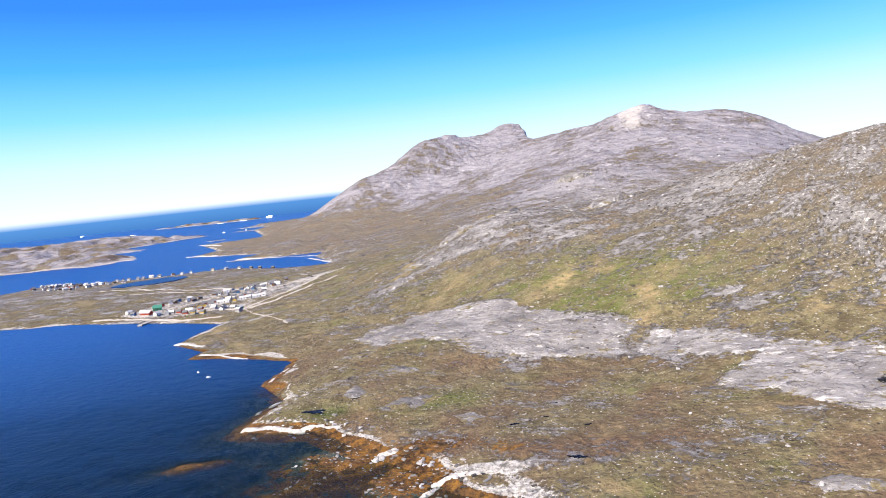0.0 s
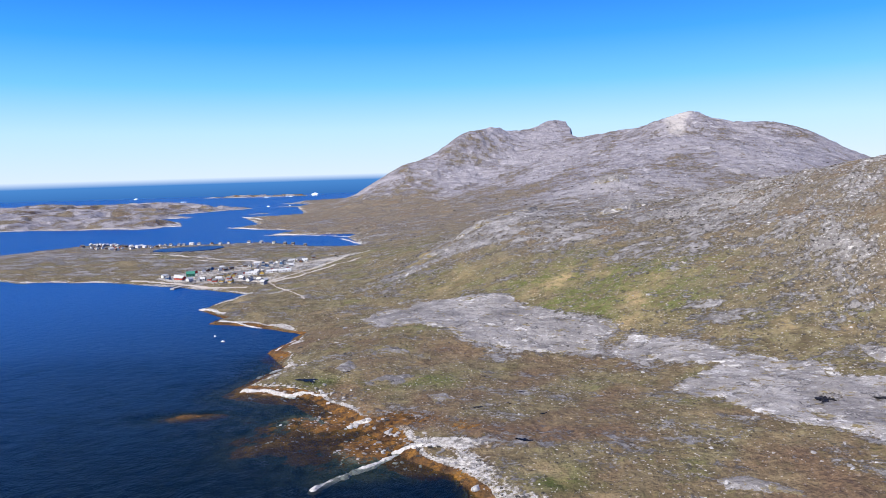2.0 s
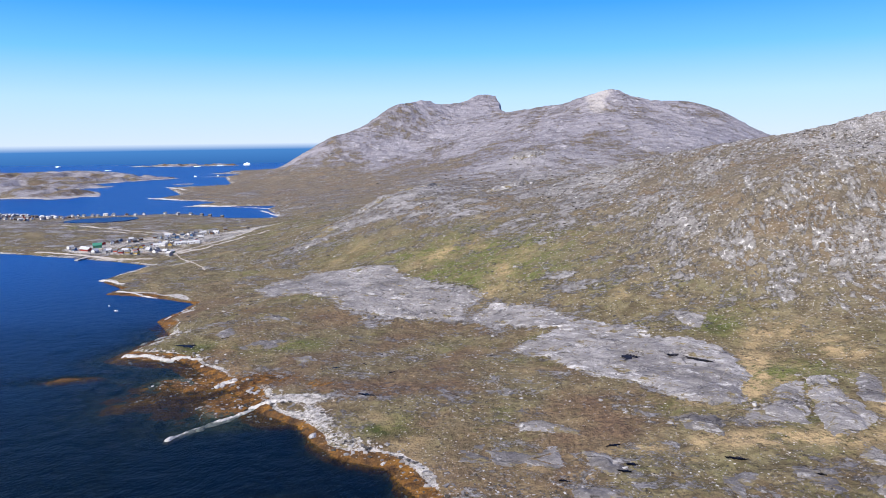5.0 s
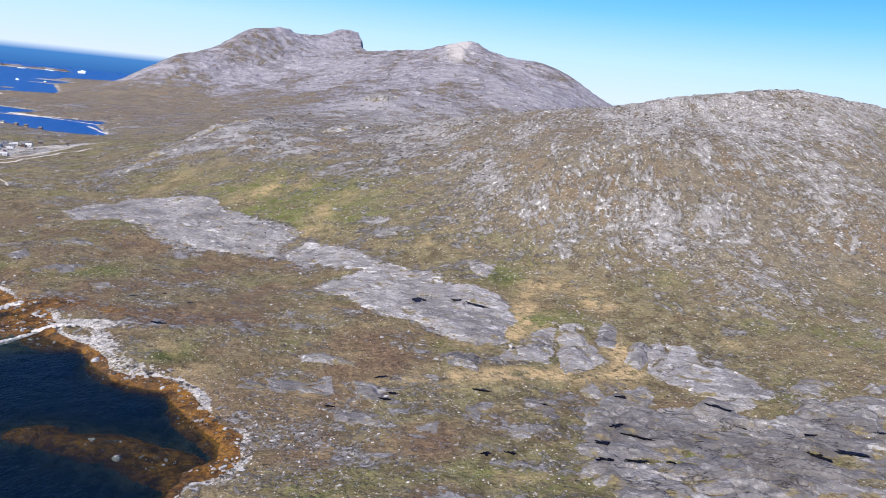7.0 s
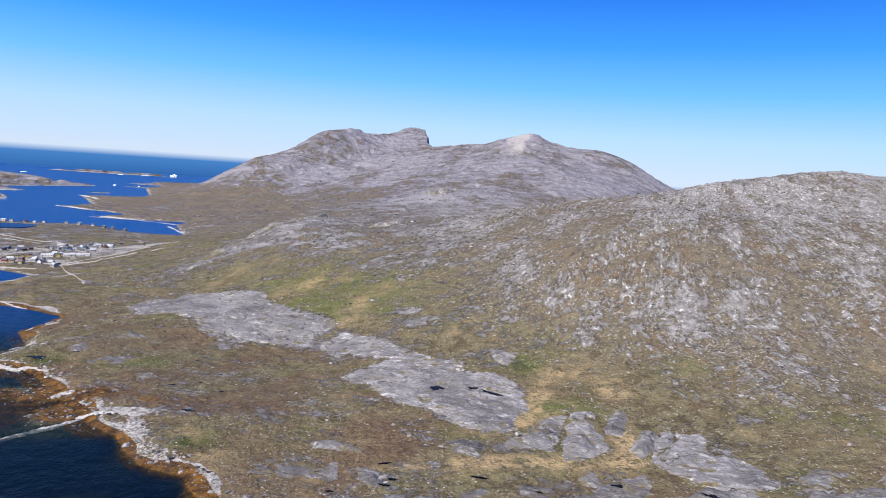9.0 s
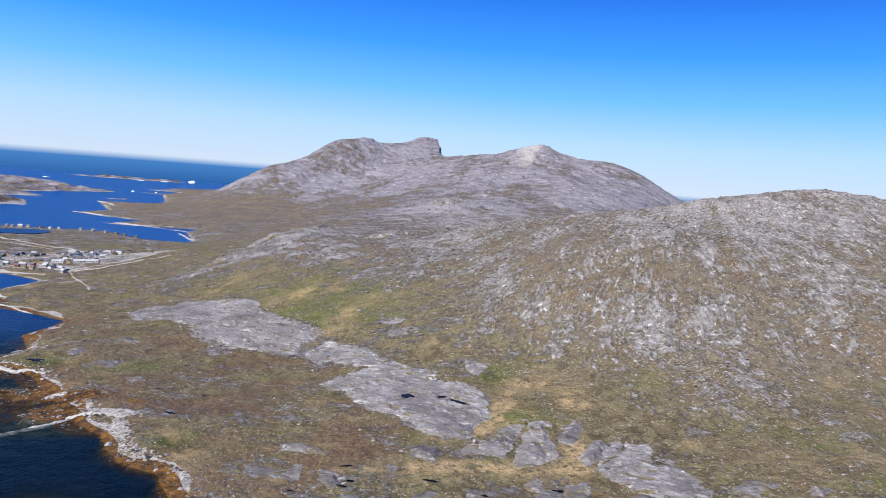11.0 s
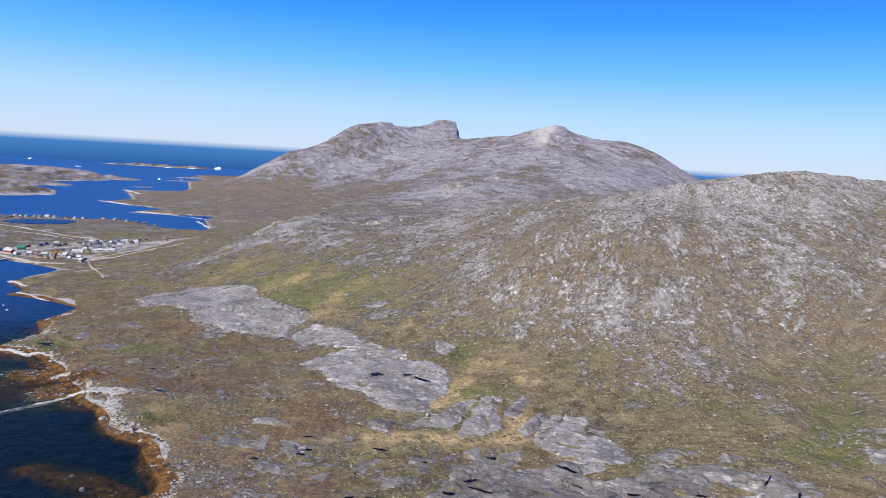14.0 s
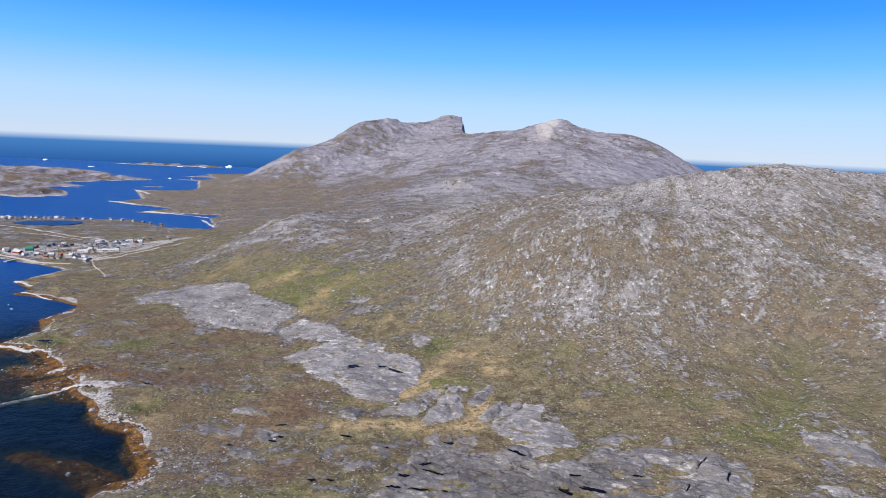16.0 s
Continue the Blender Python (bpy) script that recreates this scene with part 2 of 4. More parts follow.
    # rust-coloured weed on the tidal rocks
    weedy = m.ramp(m.math("ADD", m.attr("weed"), m.math("MULTIPLY", m.math("SUBTRACT", fine, 0.5), 1.1)), 0.38, 0.58)
    weed = m.mix(m.ramp(mid, 0.40, 0.62), (0.225, 0.108, 0.022), (0.105, 0.052, 0.020))
    weed = m.mix(m.ramp(m.noise(4.5, 5, 0.7), 0.52, 0.42, 0, 0.8), weed, (0.052, 0.034, 0.020))
    weed = m.mix(m.ramp(big, 0.50, 0.40, 0, 0.6), weed, (0.085, 0.050, 0.026))
    weed = m.mix(m.ramp(tuft, 0.42, 0.32, 0, 0.8), weed, (0.030, 0.020, 0.013))
    weed = m.mix(m.ramp(m.noise(6, 4, 0.7), 0.62, 0.70, 0, 0.8), weed, (0.27, 0.19, 0.13))
    col = m.mix(weedy, col, weed)
    h = m.math("ADD", m.math("MULTIPLY", rel, isrock), m.math("ADD", m.math("MULTIPLY", tuft, 0.5), m.math("ADD", fine, m.math("MULTIPLY", m.noise(5, 4, 0.6), 2.6))))
    return m.done(col, 0.9, h, 1.1, spec=0.15)


def slab_material():
    m = Nodes("bare_gneiss")
    col, rel = rock_colour(m)
    moss = m.ramp(m.math("ADD", m.noise(7, 6, 0.75, (0.4, 1, 1), 35), m.math("MULTIPLY", m.attr("rim"), 0.10)), 0.60, 0.65)
    turf = m.mix(m.ramp(m.noise(2.5, 5, 0.75), 0.4, 0.6), (0.120, 0.094, 0.052), (0.215, 0.178, 0.092))
    lines = m.noise(2.4, 5, 0.75, (0.16, 1, 1), 36)
    col = m.mix(m.ramp(lines, 0.44, 0.34, 0, 0.7), col, (0.085, 0.078, 0.080))
    col = m.mix(m.ramp(lines, 0.57, 0.68, 0, 0.5), col, (0.40, 0.385, 0.375))
    col = m.mix(m.ramp(m.math("ADD", m.noise(5, 5, 0.75, (0.5, 1, 1), 35), m.math("MULTIPLY", m.attr("rim"), 0.06)), 0.57, 0.65, 0, 0.85), col, (0.56, 0.545, 0.52))
    # dark lichen; on the lower slabs also lens falloff put into the colour
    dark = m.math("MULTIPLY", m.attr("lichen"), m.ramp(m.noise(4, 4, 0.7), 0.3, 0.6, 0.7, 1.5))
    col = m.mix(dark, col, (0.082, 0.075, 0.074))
    crack = m.math("ABSOLUTE", m.math("SUBTRACT", m.noise(17, 5, 0.6, (0.45, 1, 1), 15), 0.5))
    crack = m.math("ADD", crack, m.ramp(m.noise(9, 2, 0.5), 0.46, 0.56, 0.03, 0.0))
    col = m.mix(m.ramp(crack, 0.006, 0.002, 0, 0.8), col, (0.035, 0.030, 0.027))
    joint = m.math("ABSOLUTE", m.math("SUBTRACT", m.noise(8, 4, 0.6, (0.6, 1, 1), -38), 0.5))
    joint = m.math("ADD", joint, m.ramp(m.noise(6, 2, 0.5), 0.47, 0.55, 0.03, 0.0))
    col = m.mix(m.ramp(joint, 0.008, 0.003, 0, 0.45), col, (0.060, 0.055, 0.052))
    col = m.mix(moss, col, turf)
    h = m.math("ADD", rel, m.math("ADD", m.math("MULTIPLY", lines, 1.2), m.math("MULTIPLY", m.noise(0.8, 3, 0.7), 0.6)))
    h = m.math("ADD", h, m.ramp(crack, 0.0, 0.02, -1.5, 0))
    return m.done(col, 0.85, h, 0.5, spec=0.25)


def boulder_material():
    m = Nodes("pale_boulder")
    r = m.own()
    col = m.mix(r, (0.22, 0.21, 0.205), (0.48, 0.465, 0.445))
    col = m.mix(m.ramp(m.noise(0.6, 4, 0.7), 0.5, 0.65), col, (0.20, 0.19, 0.185))
    return m.done(col, 0.85, m.noise(0.4, 4, 0.7), 0.1)


def rubble_material(name, dark, pale):
    m = Nodes(name)
    r = m.island()
    col = m.mix(m.ramp(r, 0.15, 0.95), dark, pale)
    col = m.mix(m.ramp(r, 0.93, 0.97), col, (0.52, 0.505, 0.49))
    col = m.mix(m.ramp(r, 0.30, 0.24), col, (0.05, 0.045, 0.04))
    col = m.mix(m.ramp(m.noise(0.5, 3, 0.6), 0.55, 0.7), col, (0.20, 0.19, 0.18))
    return m.done(col, 0.88)


def water_material(name, deep, wave, rough, attr=None):
    m = Nodes(name)
    if attr:
        # farther water bluer: its own tone plus sky reflection put into the colour
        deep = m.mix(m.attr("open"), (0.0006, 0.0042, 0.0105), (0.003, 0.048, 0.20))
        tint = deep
    else:
        tint = m.mix(m.ramp(m.noise(60, 3, 0.5, (1, 0.3, 1), -20), 0.35, 0.65), deep, tuple(c * 1.35 for c in deep))
    h = m.math("ADD", m.noise(wave, 4, 0.6, (1, 0.45, 1), 35), m.math("MULTIPLY", m.noise(wave * 6, 3, 0.5), 2.0))
    mat = m.done(tint, rough, h, 0.30 * wave, spec=0.14)
    m.bsdf.inputs["IOR"].default_value = 1.33
    if attr:
        clear = m.t.nodes.new("ShaderNodeBsdfTransparent")
        clear.inputs[0].default_value = (0.80, 0.86, 0.82, 1)
        mixer = m.t.nodes.new("ShaderNodeMixShader")
        m.t.links.new(m.attr(attr), mixer.inputs[0])
        m.t.links.new(clear.outputs[0], mixer.inputs[1])
        m.t.links.new(m.bsdf.outputs[0], mixer.inputs[2])
        m.t.links.new(mixer.outputs[0], m.out.inputs[0])
    return mat


def paint(name, colour, rough=0.6):
    m = Nodes(name)
    n = m.noise(1.5, 4, 0.6)
    col = m.mix(m.ramp(n, 0.35, 0.7), tuple(c * 0.8 for c in colour), colour)
    boards = m.noise(0.12, 2, 0.5, (1, 1, 0.05))
    return m.done(col, rough, boards, 0.02)


def ice_material():
    m = Nodes("glacier_ice")
    col = m.mix(m.ramp(m.noise(6, 4, 0.6), 0.4, 0.65), (0.62, 0.78, 0.86), (0.86, 0.90, 0.92))
    return m.done(col, 0.5, m.noise(3, 4, 0.6), 0.5)


def gravel_material():
    m = Nodes("road_gravel")
    col = m.mix(m.ramp(m.noise(4, 4, 0.65), 0.35, 0.65), (0.34, 0.30, 0.25), (0.48, 0.44, 0.38))
    return m.done(col, 0.95, m.noise(0.5, 3, 0.6), 0.05)


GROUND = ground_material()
SLAB = slab_material()
BOULDER = boulder_material()
RUBBLE = rubble_material("scattered_stone", (0.14, 0.13, 0.125), (0.36, 0.342, 0.322))
DARK_RUBBLE = rubble_material("dark_stone", (0.07, 0.066, 0.064), (0.20, 0.19, 0.18))
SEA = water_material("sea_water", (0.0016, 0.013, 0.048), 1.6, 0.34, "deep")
LAKE = water_material("lake_water", (0.003, 0.026, 0.095), 0.8, 0.36)
POOL = water_material("pool_water", (0.004, 0.004, 0.005), 0.4, 0.10)
ICE = ice_material()
GRAVEL = gravel_material()
PAINTS = {
    "white": paint("white_boards", (0.80, 0.79, 0.76)),
    "red": paint("red_boards", (0.38, 0.055, 0.035)),
    "green": paint("green_boards", (0.045, 0.19, 0.12)),
    "blue": paint("blue_boards", (0.06, 0.13, 0.26)),
    "yellow": paint("yellow_boards", (0.55, 0.38, 0.10)),
    "grey": paint("grey_boards", (0.30, 0.30, 0.31)),
    "brown": paint("brown_boards", (0.14, 0.075, 0.045)),
}
ROOFS = {
    "dark": paint("roofing_felt", (0.15, 0.15, 0.155), 0.8),
    "grey": paint("roof_sheet", (0.50, 0.50, 0.50), 0.5),
    "red": paint("roof_red", (0.34, 0.075, 0.05), 0.6),
    "green": paint("roof_green", (0.05, 0.22, 0.15), 0.6),
}
GLASS = paint("window_glass", (0.02, 0.025, 0.03), 0.1)
CONCRETE = paint("concrete", (0.36, 0.35, 0.33), 0.9)


# ---------------------------------------------------------------- the lie of the land
TABLE = np.random.RandomState(7).rand(8, 256, 256) * 2 - 1


def lattice(x, y, k):
    """Smooth noise on a unit lattice, -1 to 1."""
    ix, iy = np.floor(x).astype(int), np.floor(y).astype(int)
    fx, fy = x - ix, y - iy
    fx, fy = fx * fx * fx * (fx * (fx * 6 - 15) + 10), fy * fy * fy * (fy * (fy * 6 - 15) + 10)
    t = TABLE[k % 8]
    a, b = t[ix & 255, iy & 255], t[(ix + 1) & 255, iy & 255]
    c, d = t[ix & 255, (iy + 1) & 255], t[(ix + 1) & 255, (iy + 1) & 255]
    return (a * (1 - fx) + b * fx) * (1 - fy) + (c * (1 - fx) + d * fx) * fy


def fbm(x, y, size, octaves=4, k=0, gain=0.5):
    total, amp, norm = 0, 1.0, 0.0
    for o in range(octaves):
        a = 0.6 * o + k
        u, v = (x * math.cos(a) - y * math.sin(a)) / size, (x * math.sin(a) + y * math.cos(a)) / size
        total = total + amp * lattice(u + 17.3 * o, v - 9.1 * o, k + o)
        norm += amp
        amp, size = amp * gain, size / 2.03
    return total / norm * 1.5


def step(a, b, v):
    t = np.clip((v - a) / (b - a), 0, 1)
    return t * t * (3 - 2 * t)


def blob(x, y, cx, cy, rx, ry=None, turn=0.0):
    ry, c, s = ry or rx, math.cos(radians(turn)), math.sin(radians(turn))
    u, v = (x - cx) * c + (y - cy) * s, -(x - cx) * s + (y - cy) * c
    return np.exp(-0.5 * ((u / rx) ** 2 + (v / ry) ** 2))


def inside(px, py, poly):
    """Distance to a closed line, positive inside it."""
    best, within = np.full(px.shape, 1e18), np.zeros(px.shape, bool)
    for (ax, ay), (bx, by) in zip(poly, poly[1:] + poly[:1]):
        ex, ey = bx - ax, by - ay
        t = np.clip(((px - ax) * ex + (py - ay) * ey) / (ex * ex + ey * ey), 0, 1)
        best = np.minimum(best, (px - ax - t * ex) ** 2 + (py - ay - t * ey) ** 2)
        within ^= ((ay > py) != (by > py)) & (px < ax + (py - ay) * ex / (ey if ey else 1e-9))
    best = np.sqrt(best)
    return np.where(within, best, -best)


SOUTH_SHORE = [(0, -50), (60, 60), (78, 145), (95, 160), (94, 175), (76, 200), (62, 224), (40, 233), (22, 256), (13, 273), (-10, 290), (-24, 313), (-44, 334), (-64, 358), (-84, 383), (-138, 399), (-120, 450), (-150, 497), (-140, 560)]
TOWN_SHORE = [(-176, 583), (-246, 608), (-240, 632), (-286, 678), (-266, 772), (-330, 803), (-400, 838), (-495, 878), (-640, 890), (-820, 960), (-980, 1150), (-850, 1400), (-640, 1365), (-435, 1385), (-309, 1285), (-212, 1255)]
FAR_SHORE = [(-235, 1330), (-290, 1480), (-285, 1570), (-505, 1568), (-460, 1690), (-684, 1812), (-660, 1960), (-823, 2291), (-646, 2309), (-661, 2472), (-846, 3010), (-810, 3155), (-1000, 3600), (-700, 3950), (800, 3900), (1900, 3300), (2600, 2500), (2900, 1200), (2900, -1400), (-100, -1400)]
SHORE = SOUTH_SHORE + TOWN_SHORE + FAR_SHORE
# hills: x, y, radius, height
COAST_HILLS = [(1750, -800, 500, 28), (1000, -800, 500, 17), (1750, -50, 500, 48), (600, 80, 90, -17), (960, 140, 160, -7), (120, 200, 55, -8), (320, 220, 160, -19), (520, 280, 55, -14), (280, 360, 55, -6), (100, 430, 90, -22), (440, 480, 55, 24), (600, 480, 90, 26), (360, 480, 55, 18), (560, 560, 55, -9), (1640, 580, 280, 41), (700, 630, 90, 44), (-100, 630, 90, -14), (560, 640, 55, 17), (900, 680, 90, 22), (1000, 700, 500, 139)]
INLAND_HILLS = [(400, 700, 160, 59), (100, 780, 90, 22), (1120, 780, 160, 12), (450, 830, 90, -17), (40, 840, 55, 18), (80, 940, 160, 17), (-320, 940, 160, -8), (2000, 1200, 500, 57), (80, 1260, 160, 9), (800, 1420, 280, -19), (750, 1700, 500, 50), (320, 1770, 180, 15), (770, 2040, 180, 22), (-180, 2120, 280, -13), (660, 2260, 280, 54), (1260, 2320, 110, 28)]
MOUNTAIN_HILLS = [(1080, 2380, 110, 33), (1040, 2400, 180, 63), (50, 2400, 180, -16), (960, 2440, 110, 36), (720, 2500, 110, 78), (600, 2560, 110, 12), (-300, 2560, 110, 46), (-400, 2580, 180, 9), (-220, 2670, 180, 64), (500, 2700, 500, 180), (1750, 2700, 500, 15), (540, 2740, 110, 43), (-120, 2800, 110, 59), (-60, 2860, 110, 46), (1020, 2920, 110, 37), (-300, 2980, 110, -48), (0, 2980, 110, 64), (360, 3220, 110, 40), (100, 3240, 280, 116), (800, 3240, 280, -42), (380, 3240, 280, 124), (0, 3280, 110, -35)]


LAGOON = [(-200, 255), (-40, 266), (-11, 277), (11, 277), (23, 261), (25, 244), (43, 229), (64, 224), (72, 204), (82, 184), (93, 170), (88, 152), (70, 130), (50, 60), (-10, -50), (-200, -50)]


def tongue(x, y):
    """A sunken reef that reaches into the lagoon: 1 along its back."""
    ax, ay, ex, ey = 18.0, 186.0, 76.0, -36.0
    t = np.clip(((x - ax) * ex + (y - ay) * ey) / (ex * ex + ey * ey), 0, 1)
    d = np.hypot(x - ax - t * ex, y - ay - t * ey - 4 * np.sin(3 * t)) + 2.5 * fbm(x, y, 14, 3, 5)
    return np.exp(-(np.maximum(d, 0) / (10 + 6 * t)) ** 2)


def gully(x, y):
    """A straight furrow down the hill: 1 along its bed."""
    ax, ay, ex, ey = 465.0, 170.0, 240.0, 354.0
    t = np.clip(((x - ax) * ex + (y - ay) * ey) / (ex * ex + ey * ey), 0, 1)
    d = np.hypot(x - ax - t * ex + 5 * fbm(x, y, 40, 2, 6), y - ay - t * ey)
    return np.exp(-(d / 13) ** 2)


def shore_distance(x, y):
    wob = fbm(x, y, 30, 4, 3, 0.6) * np.clip(4.5 + 0.003 * (y - 300), 4.5, 8)
    return inside(x + 0.7 * wob, y - wob, SHORE)


def fall_line(x, y):
    """Across and down the fall line of the round hill, in metres."""
    cx, cy = x - 640, y - 900
    far = np.hypot(cx, cy)
    return (np.arctan2(cx, -cy) + 0.02 * fbm(x, y, 140, 2, 1)) * 430, far


def hill_streak(x, y):
    """Bands of bare rock that fan out down the round hill."""
    across, down = fall_line(x, y)
    return 0.55 * fbm(across, down * 0.35, 13, 4, 2, 0.65) + 0.40 * fbm(across, down * 0.4, 42, 3, 4) + 0.35 * fbm(x, y, 85, 3, 3)


def hill_mask(x, y, h):
    return step(18, 48, h) * (1 - step(1200, 2000, y)) * step(180, 330, x)


def land(x, y, s=None):
    """Height of the ground."""
    s = shore_distance(x, y) if s is None else s
    inland = 1 - np.exp(-np.maximum(s, 0) / 60)
    up = np.where(s > 0, 5 * (1 - np.exp(-np.maximum(s, 0) / 25)) + 0.012 * np.minimum(s, 400), 0)
    hills = 0
    for cx, cy, r, a in COAST_HILLS + INLAND_HILLS + MOUNTAIN_HILLS:
        hills = hills + a * np.exp(-((x - cx) ** 2 + (y - cy) ** 2) / (2 * r * r))
    hills = hills + 20 * blob(x, y, 330, 1735, 55, 45) - 5 * gully(x, y)
    # the crag's sheer side
    side = np.maximum(x - 372 - 5 * fbm(x, y, 40, 2, 5), 0)
    hills = hills - 80 * step(0, 12, side) * np.exp(-(side / 230) ** 2) * blob(x * 0, y, 0, 3230, 1, 150)
    hills = hills + 12 * step(235, 290, x) * (1 - step(0, 10, side)) * np.exp(-((y - 3225) / 75) ** 4)
    hills = hills + 12 * blob(x, y, 52, 3000, 26, 40) * step(86, 70, x) + 9 * blob(x, y, 746, 2495, 30) + 5 * blob(x, y, 650, 2550, 22)
    h = up + inland * hills
    high = step(40, 180, h)
    far = step(1300, 2200, y)
    rough = fbm(x, y, 90, 5, 1) * (1.2 + 1.6 * high + 2.2 * far)
    ridge = (0.45 - np.abs(fbm(x + 0.3 * y, y * 0.45, 42, 4, 4))) * (1.2 + 2.0 * high + 1.6 * far)
    small = fbm(x, y, 10, 4, 2, 0.65) * (0.8 + 0.6 * high)
    h = h + 1.1 * hill_mask(x, y, h) * step(-0.05, 0.22, hill_streak(x, y)) + inland * (rough + ridge - 0.6) + np.clip(s / 12, 0, 1) * small
    # seabed with reefs near the near shore
    bed = -0.07 * np.maximum(-s, 0) - 0.0016 * np.maximum(-s, 0) ** 2
    lump = fbm(x, y, 16, 4, 6)
    bed = np.maximum(bed, -16)
    flat = np.maximum(blob(x, y, -66, 340, 26, 22, 20), blob(x, y, -36, 305, 20, 20))
    reef = np.maximum(blob(x, y, 50, 175, 30, 11, -30), np.maximum(0.9 * blob(x, y, -147, 353, 14, 4, 10), 0.9 * blob(x, y, -84, 312, 15, 6, 25)))
    reef = np.maximum(reef, 0.85 * blob(x, y, 22, 197, 12, 5, 10))
    bed = np.maximum(bed, -6 + 6.75 * flat ** 0.3 + 0.8 * lump + 0.5 * fbm(x, y, 6, 3, 2))
    bed = np.maximum(bed, -5 + 5.35 * reef ** 0.3 + 0.8 * lump) + lump * 0.4 * step(0, 12, -s)
    # the lagoon: weed on a shelf round a dark basin
    basin = inside(x + 2.5 * lump, y + 2.5 * fbm(x, y, 12, 3, 1), LAGOON)
    shelf = np.where(basin > 0, -0.8 - 0.42 * basin, -0.35 - 0.02 * np.maximum(-s, 0) + 0.15 * lump)
    shelf = np.maximum(np.maximum(shelf, -6), -6 + 5.7 * (0.9 * tongue(x, y)) ** 0.3 + 0.7 * lump)
    part_of = step(-70, -40, x) * step(292, 280, y) * step(60, 110, y)
    bed = bed * (1 - part_of) + shelf * part_of
    bed = bed - 0.35
    return np.where(s > 0, h + 0.15, np.minimum(bed, 0.5))


# the largest bare slabs, as seen from above
SLAB_LINES = [
    [(-92, 588), (-78, 618), (-48, 612), (-41, 624), (-5, 616), (16, 609), (46, 580), (56, 558), (80, 531), (110, 505), (130, 482), (111, 466), (105, 451), (81, 456), (42, 465), (8, 489), (-7, 518), (-34, 539), (-64, 549)],
    [(115, 443), (131, 464), (156, 449), (174, 428), (188, 404), (173, 390), (153, 403), (133, 420)],
    [(139, 374), (152, 380), (168, 391), (190, 400), (208, 384), (226, 366), (222, 350), (240, 345), (253, 324), (261, 309), (252, 276), (238, 246), (223, 249), (209, 265), (196, 284), (178, 303), (166, 323), (150, 346)],
    [(232, 237), (247, 243), (264, 272), (278, 271), (269, 243), (258, 222), (246, 224), (230, 227)]]


def cover(x, y, h, s):
    """What grows or lies where: rock, lush, straw, peat, sand, weed, scree."""
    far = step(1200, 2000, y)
    big, mid = fbm(x, y, 150, 3, 5), fbm(x, y, 38, 4, 6)
    # streaks run down the face of the round hill and along the low ground
    streak_low = fbm(x * 0.45 - y * 0.15, y * 1.0 + x * 0.35, 15, 5, 3, 0.7)
    on_hill = hill_mask(x, y, h)
    streak = hill_streak(x, y) * on_hill + streak_low * (1 - on_hill)
    bias = -0.11 + 0.24 * step(24, 75, h) + 0.22 * step(125, 165, h) * (1 - far) + 0.22 * far * step(60, 160, h) - 0.06 * far + 0.5 * blob(x, y, 330, 1735, 60, 50)
    bias = bias + 0.05 * step(800, 1000, y) + 0.05 * step(900, 1200, y) * step(2300, 1900, y) + 0.13 * step(-180, -260, x) * step(760, 900, y) * step(1500, 1400, y) + 0.25 * blob(x, y, -20, 800, 110, 60, 30) + 0.04 * blob(x, y, 130, 540, 90, 45, 15)
    bias = bias + 0.14 * blob(x, y, 340, 160, 70, 45, 10) + 0.05 * blob(x, y, 140, 215, 60, 22)
    bias = bias - 0.16 * blob(x, y, 560, 230, 80, 60, 30) - 0.08 * blob(x, y, 420, 215, 70, 25, 10)
    for outline in SLAB_LINES:
        bias = bias + 0.26 * np.exp(-(np.minimum(inside(x + 5 * mid, y + 5 * big, outline), 0) / 3.5) ** 2)
    rock = np.clip(0.40 + bias + 0.39 * streak + 0.10 * mid + (0.08 + 0.16 * far) * big, 0, 1)
    lush = np.clip(0.02 + 1.1 * fbm(x * 0.6 + y * 0.2, y * 1.2, 40, 4, 1) - 0.5 * far, 0, 1) * step(4, 9, h) * (1 - step(35, 90, h)) * 0.8
    lush = lush + (1.1 + 0.6 * streak) * blob(x, y, 118, 584, 95, 42, -28) + 0.8 * blob(x, y, -70, 398, 26, 8, -15) + 1.0 * blob(x, y, 62, 254, 9, 5) + 0.8 * blob(x, y, 20, 303, 10, 4)
    lush = lush + 0.9 * blob(x, y, 266, 348, 9, 12) + 0.9 * gully(x, y) + 0.5 * blob(x, y, 560, 235, 80, 50, 30)
    straw = 1.8 * blob(x, y, 262, 290, 5, 30, -25) + 1.6 * blob(x, y, 314, 300, 7, 10) + 1.4 * blob(x, y, 296, 334, 12, 9) + 1.6 * blob(x, y, 298, 222, 5, 16, -15) + 0.7 * blob(x, y, 95, 590, 26, 8, 30) + 1.2 * blob(x, y, 240, 210, 42, 6, -8) + 0.5 * blob(x, y, 140, 500, 8, 30, -25)
    straw = straw + 0.6 * np.clip(fbm(x, y, 26, 3, 7) - 0.3, 0, 1) * (1 - step(40, 90, h))
    peat = 0.9 * blob(x, y, 20, 322, 50, 10, -20) + 1.2 * blob(x, y, 55, 302, 12, 4, -14) + 1.0 * blob(x, y, 30, 312, 10, 3, -10) + (0.22 + 0.75 * np.clip(fbm(x, y, 34, 4, 4), -0.6, 1)) * (1 - step(14, 30, h)) * (1 - step(480, 700, y))
    moss = blob(x, y, 62, 254, 9, 4, -25) + blob(x, y, 14, 302, 9, 3, -10) + 0.8 * blob(x, y, -72, 398, 22, 6, -15) + 0.6 * blob(x, y, 266, 348, 6, 9)
    near = 1 - step(500, 900, y)
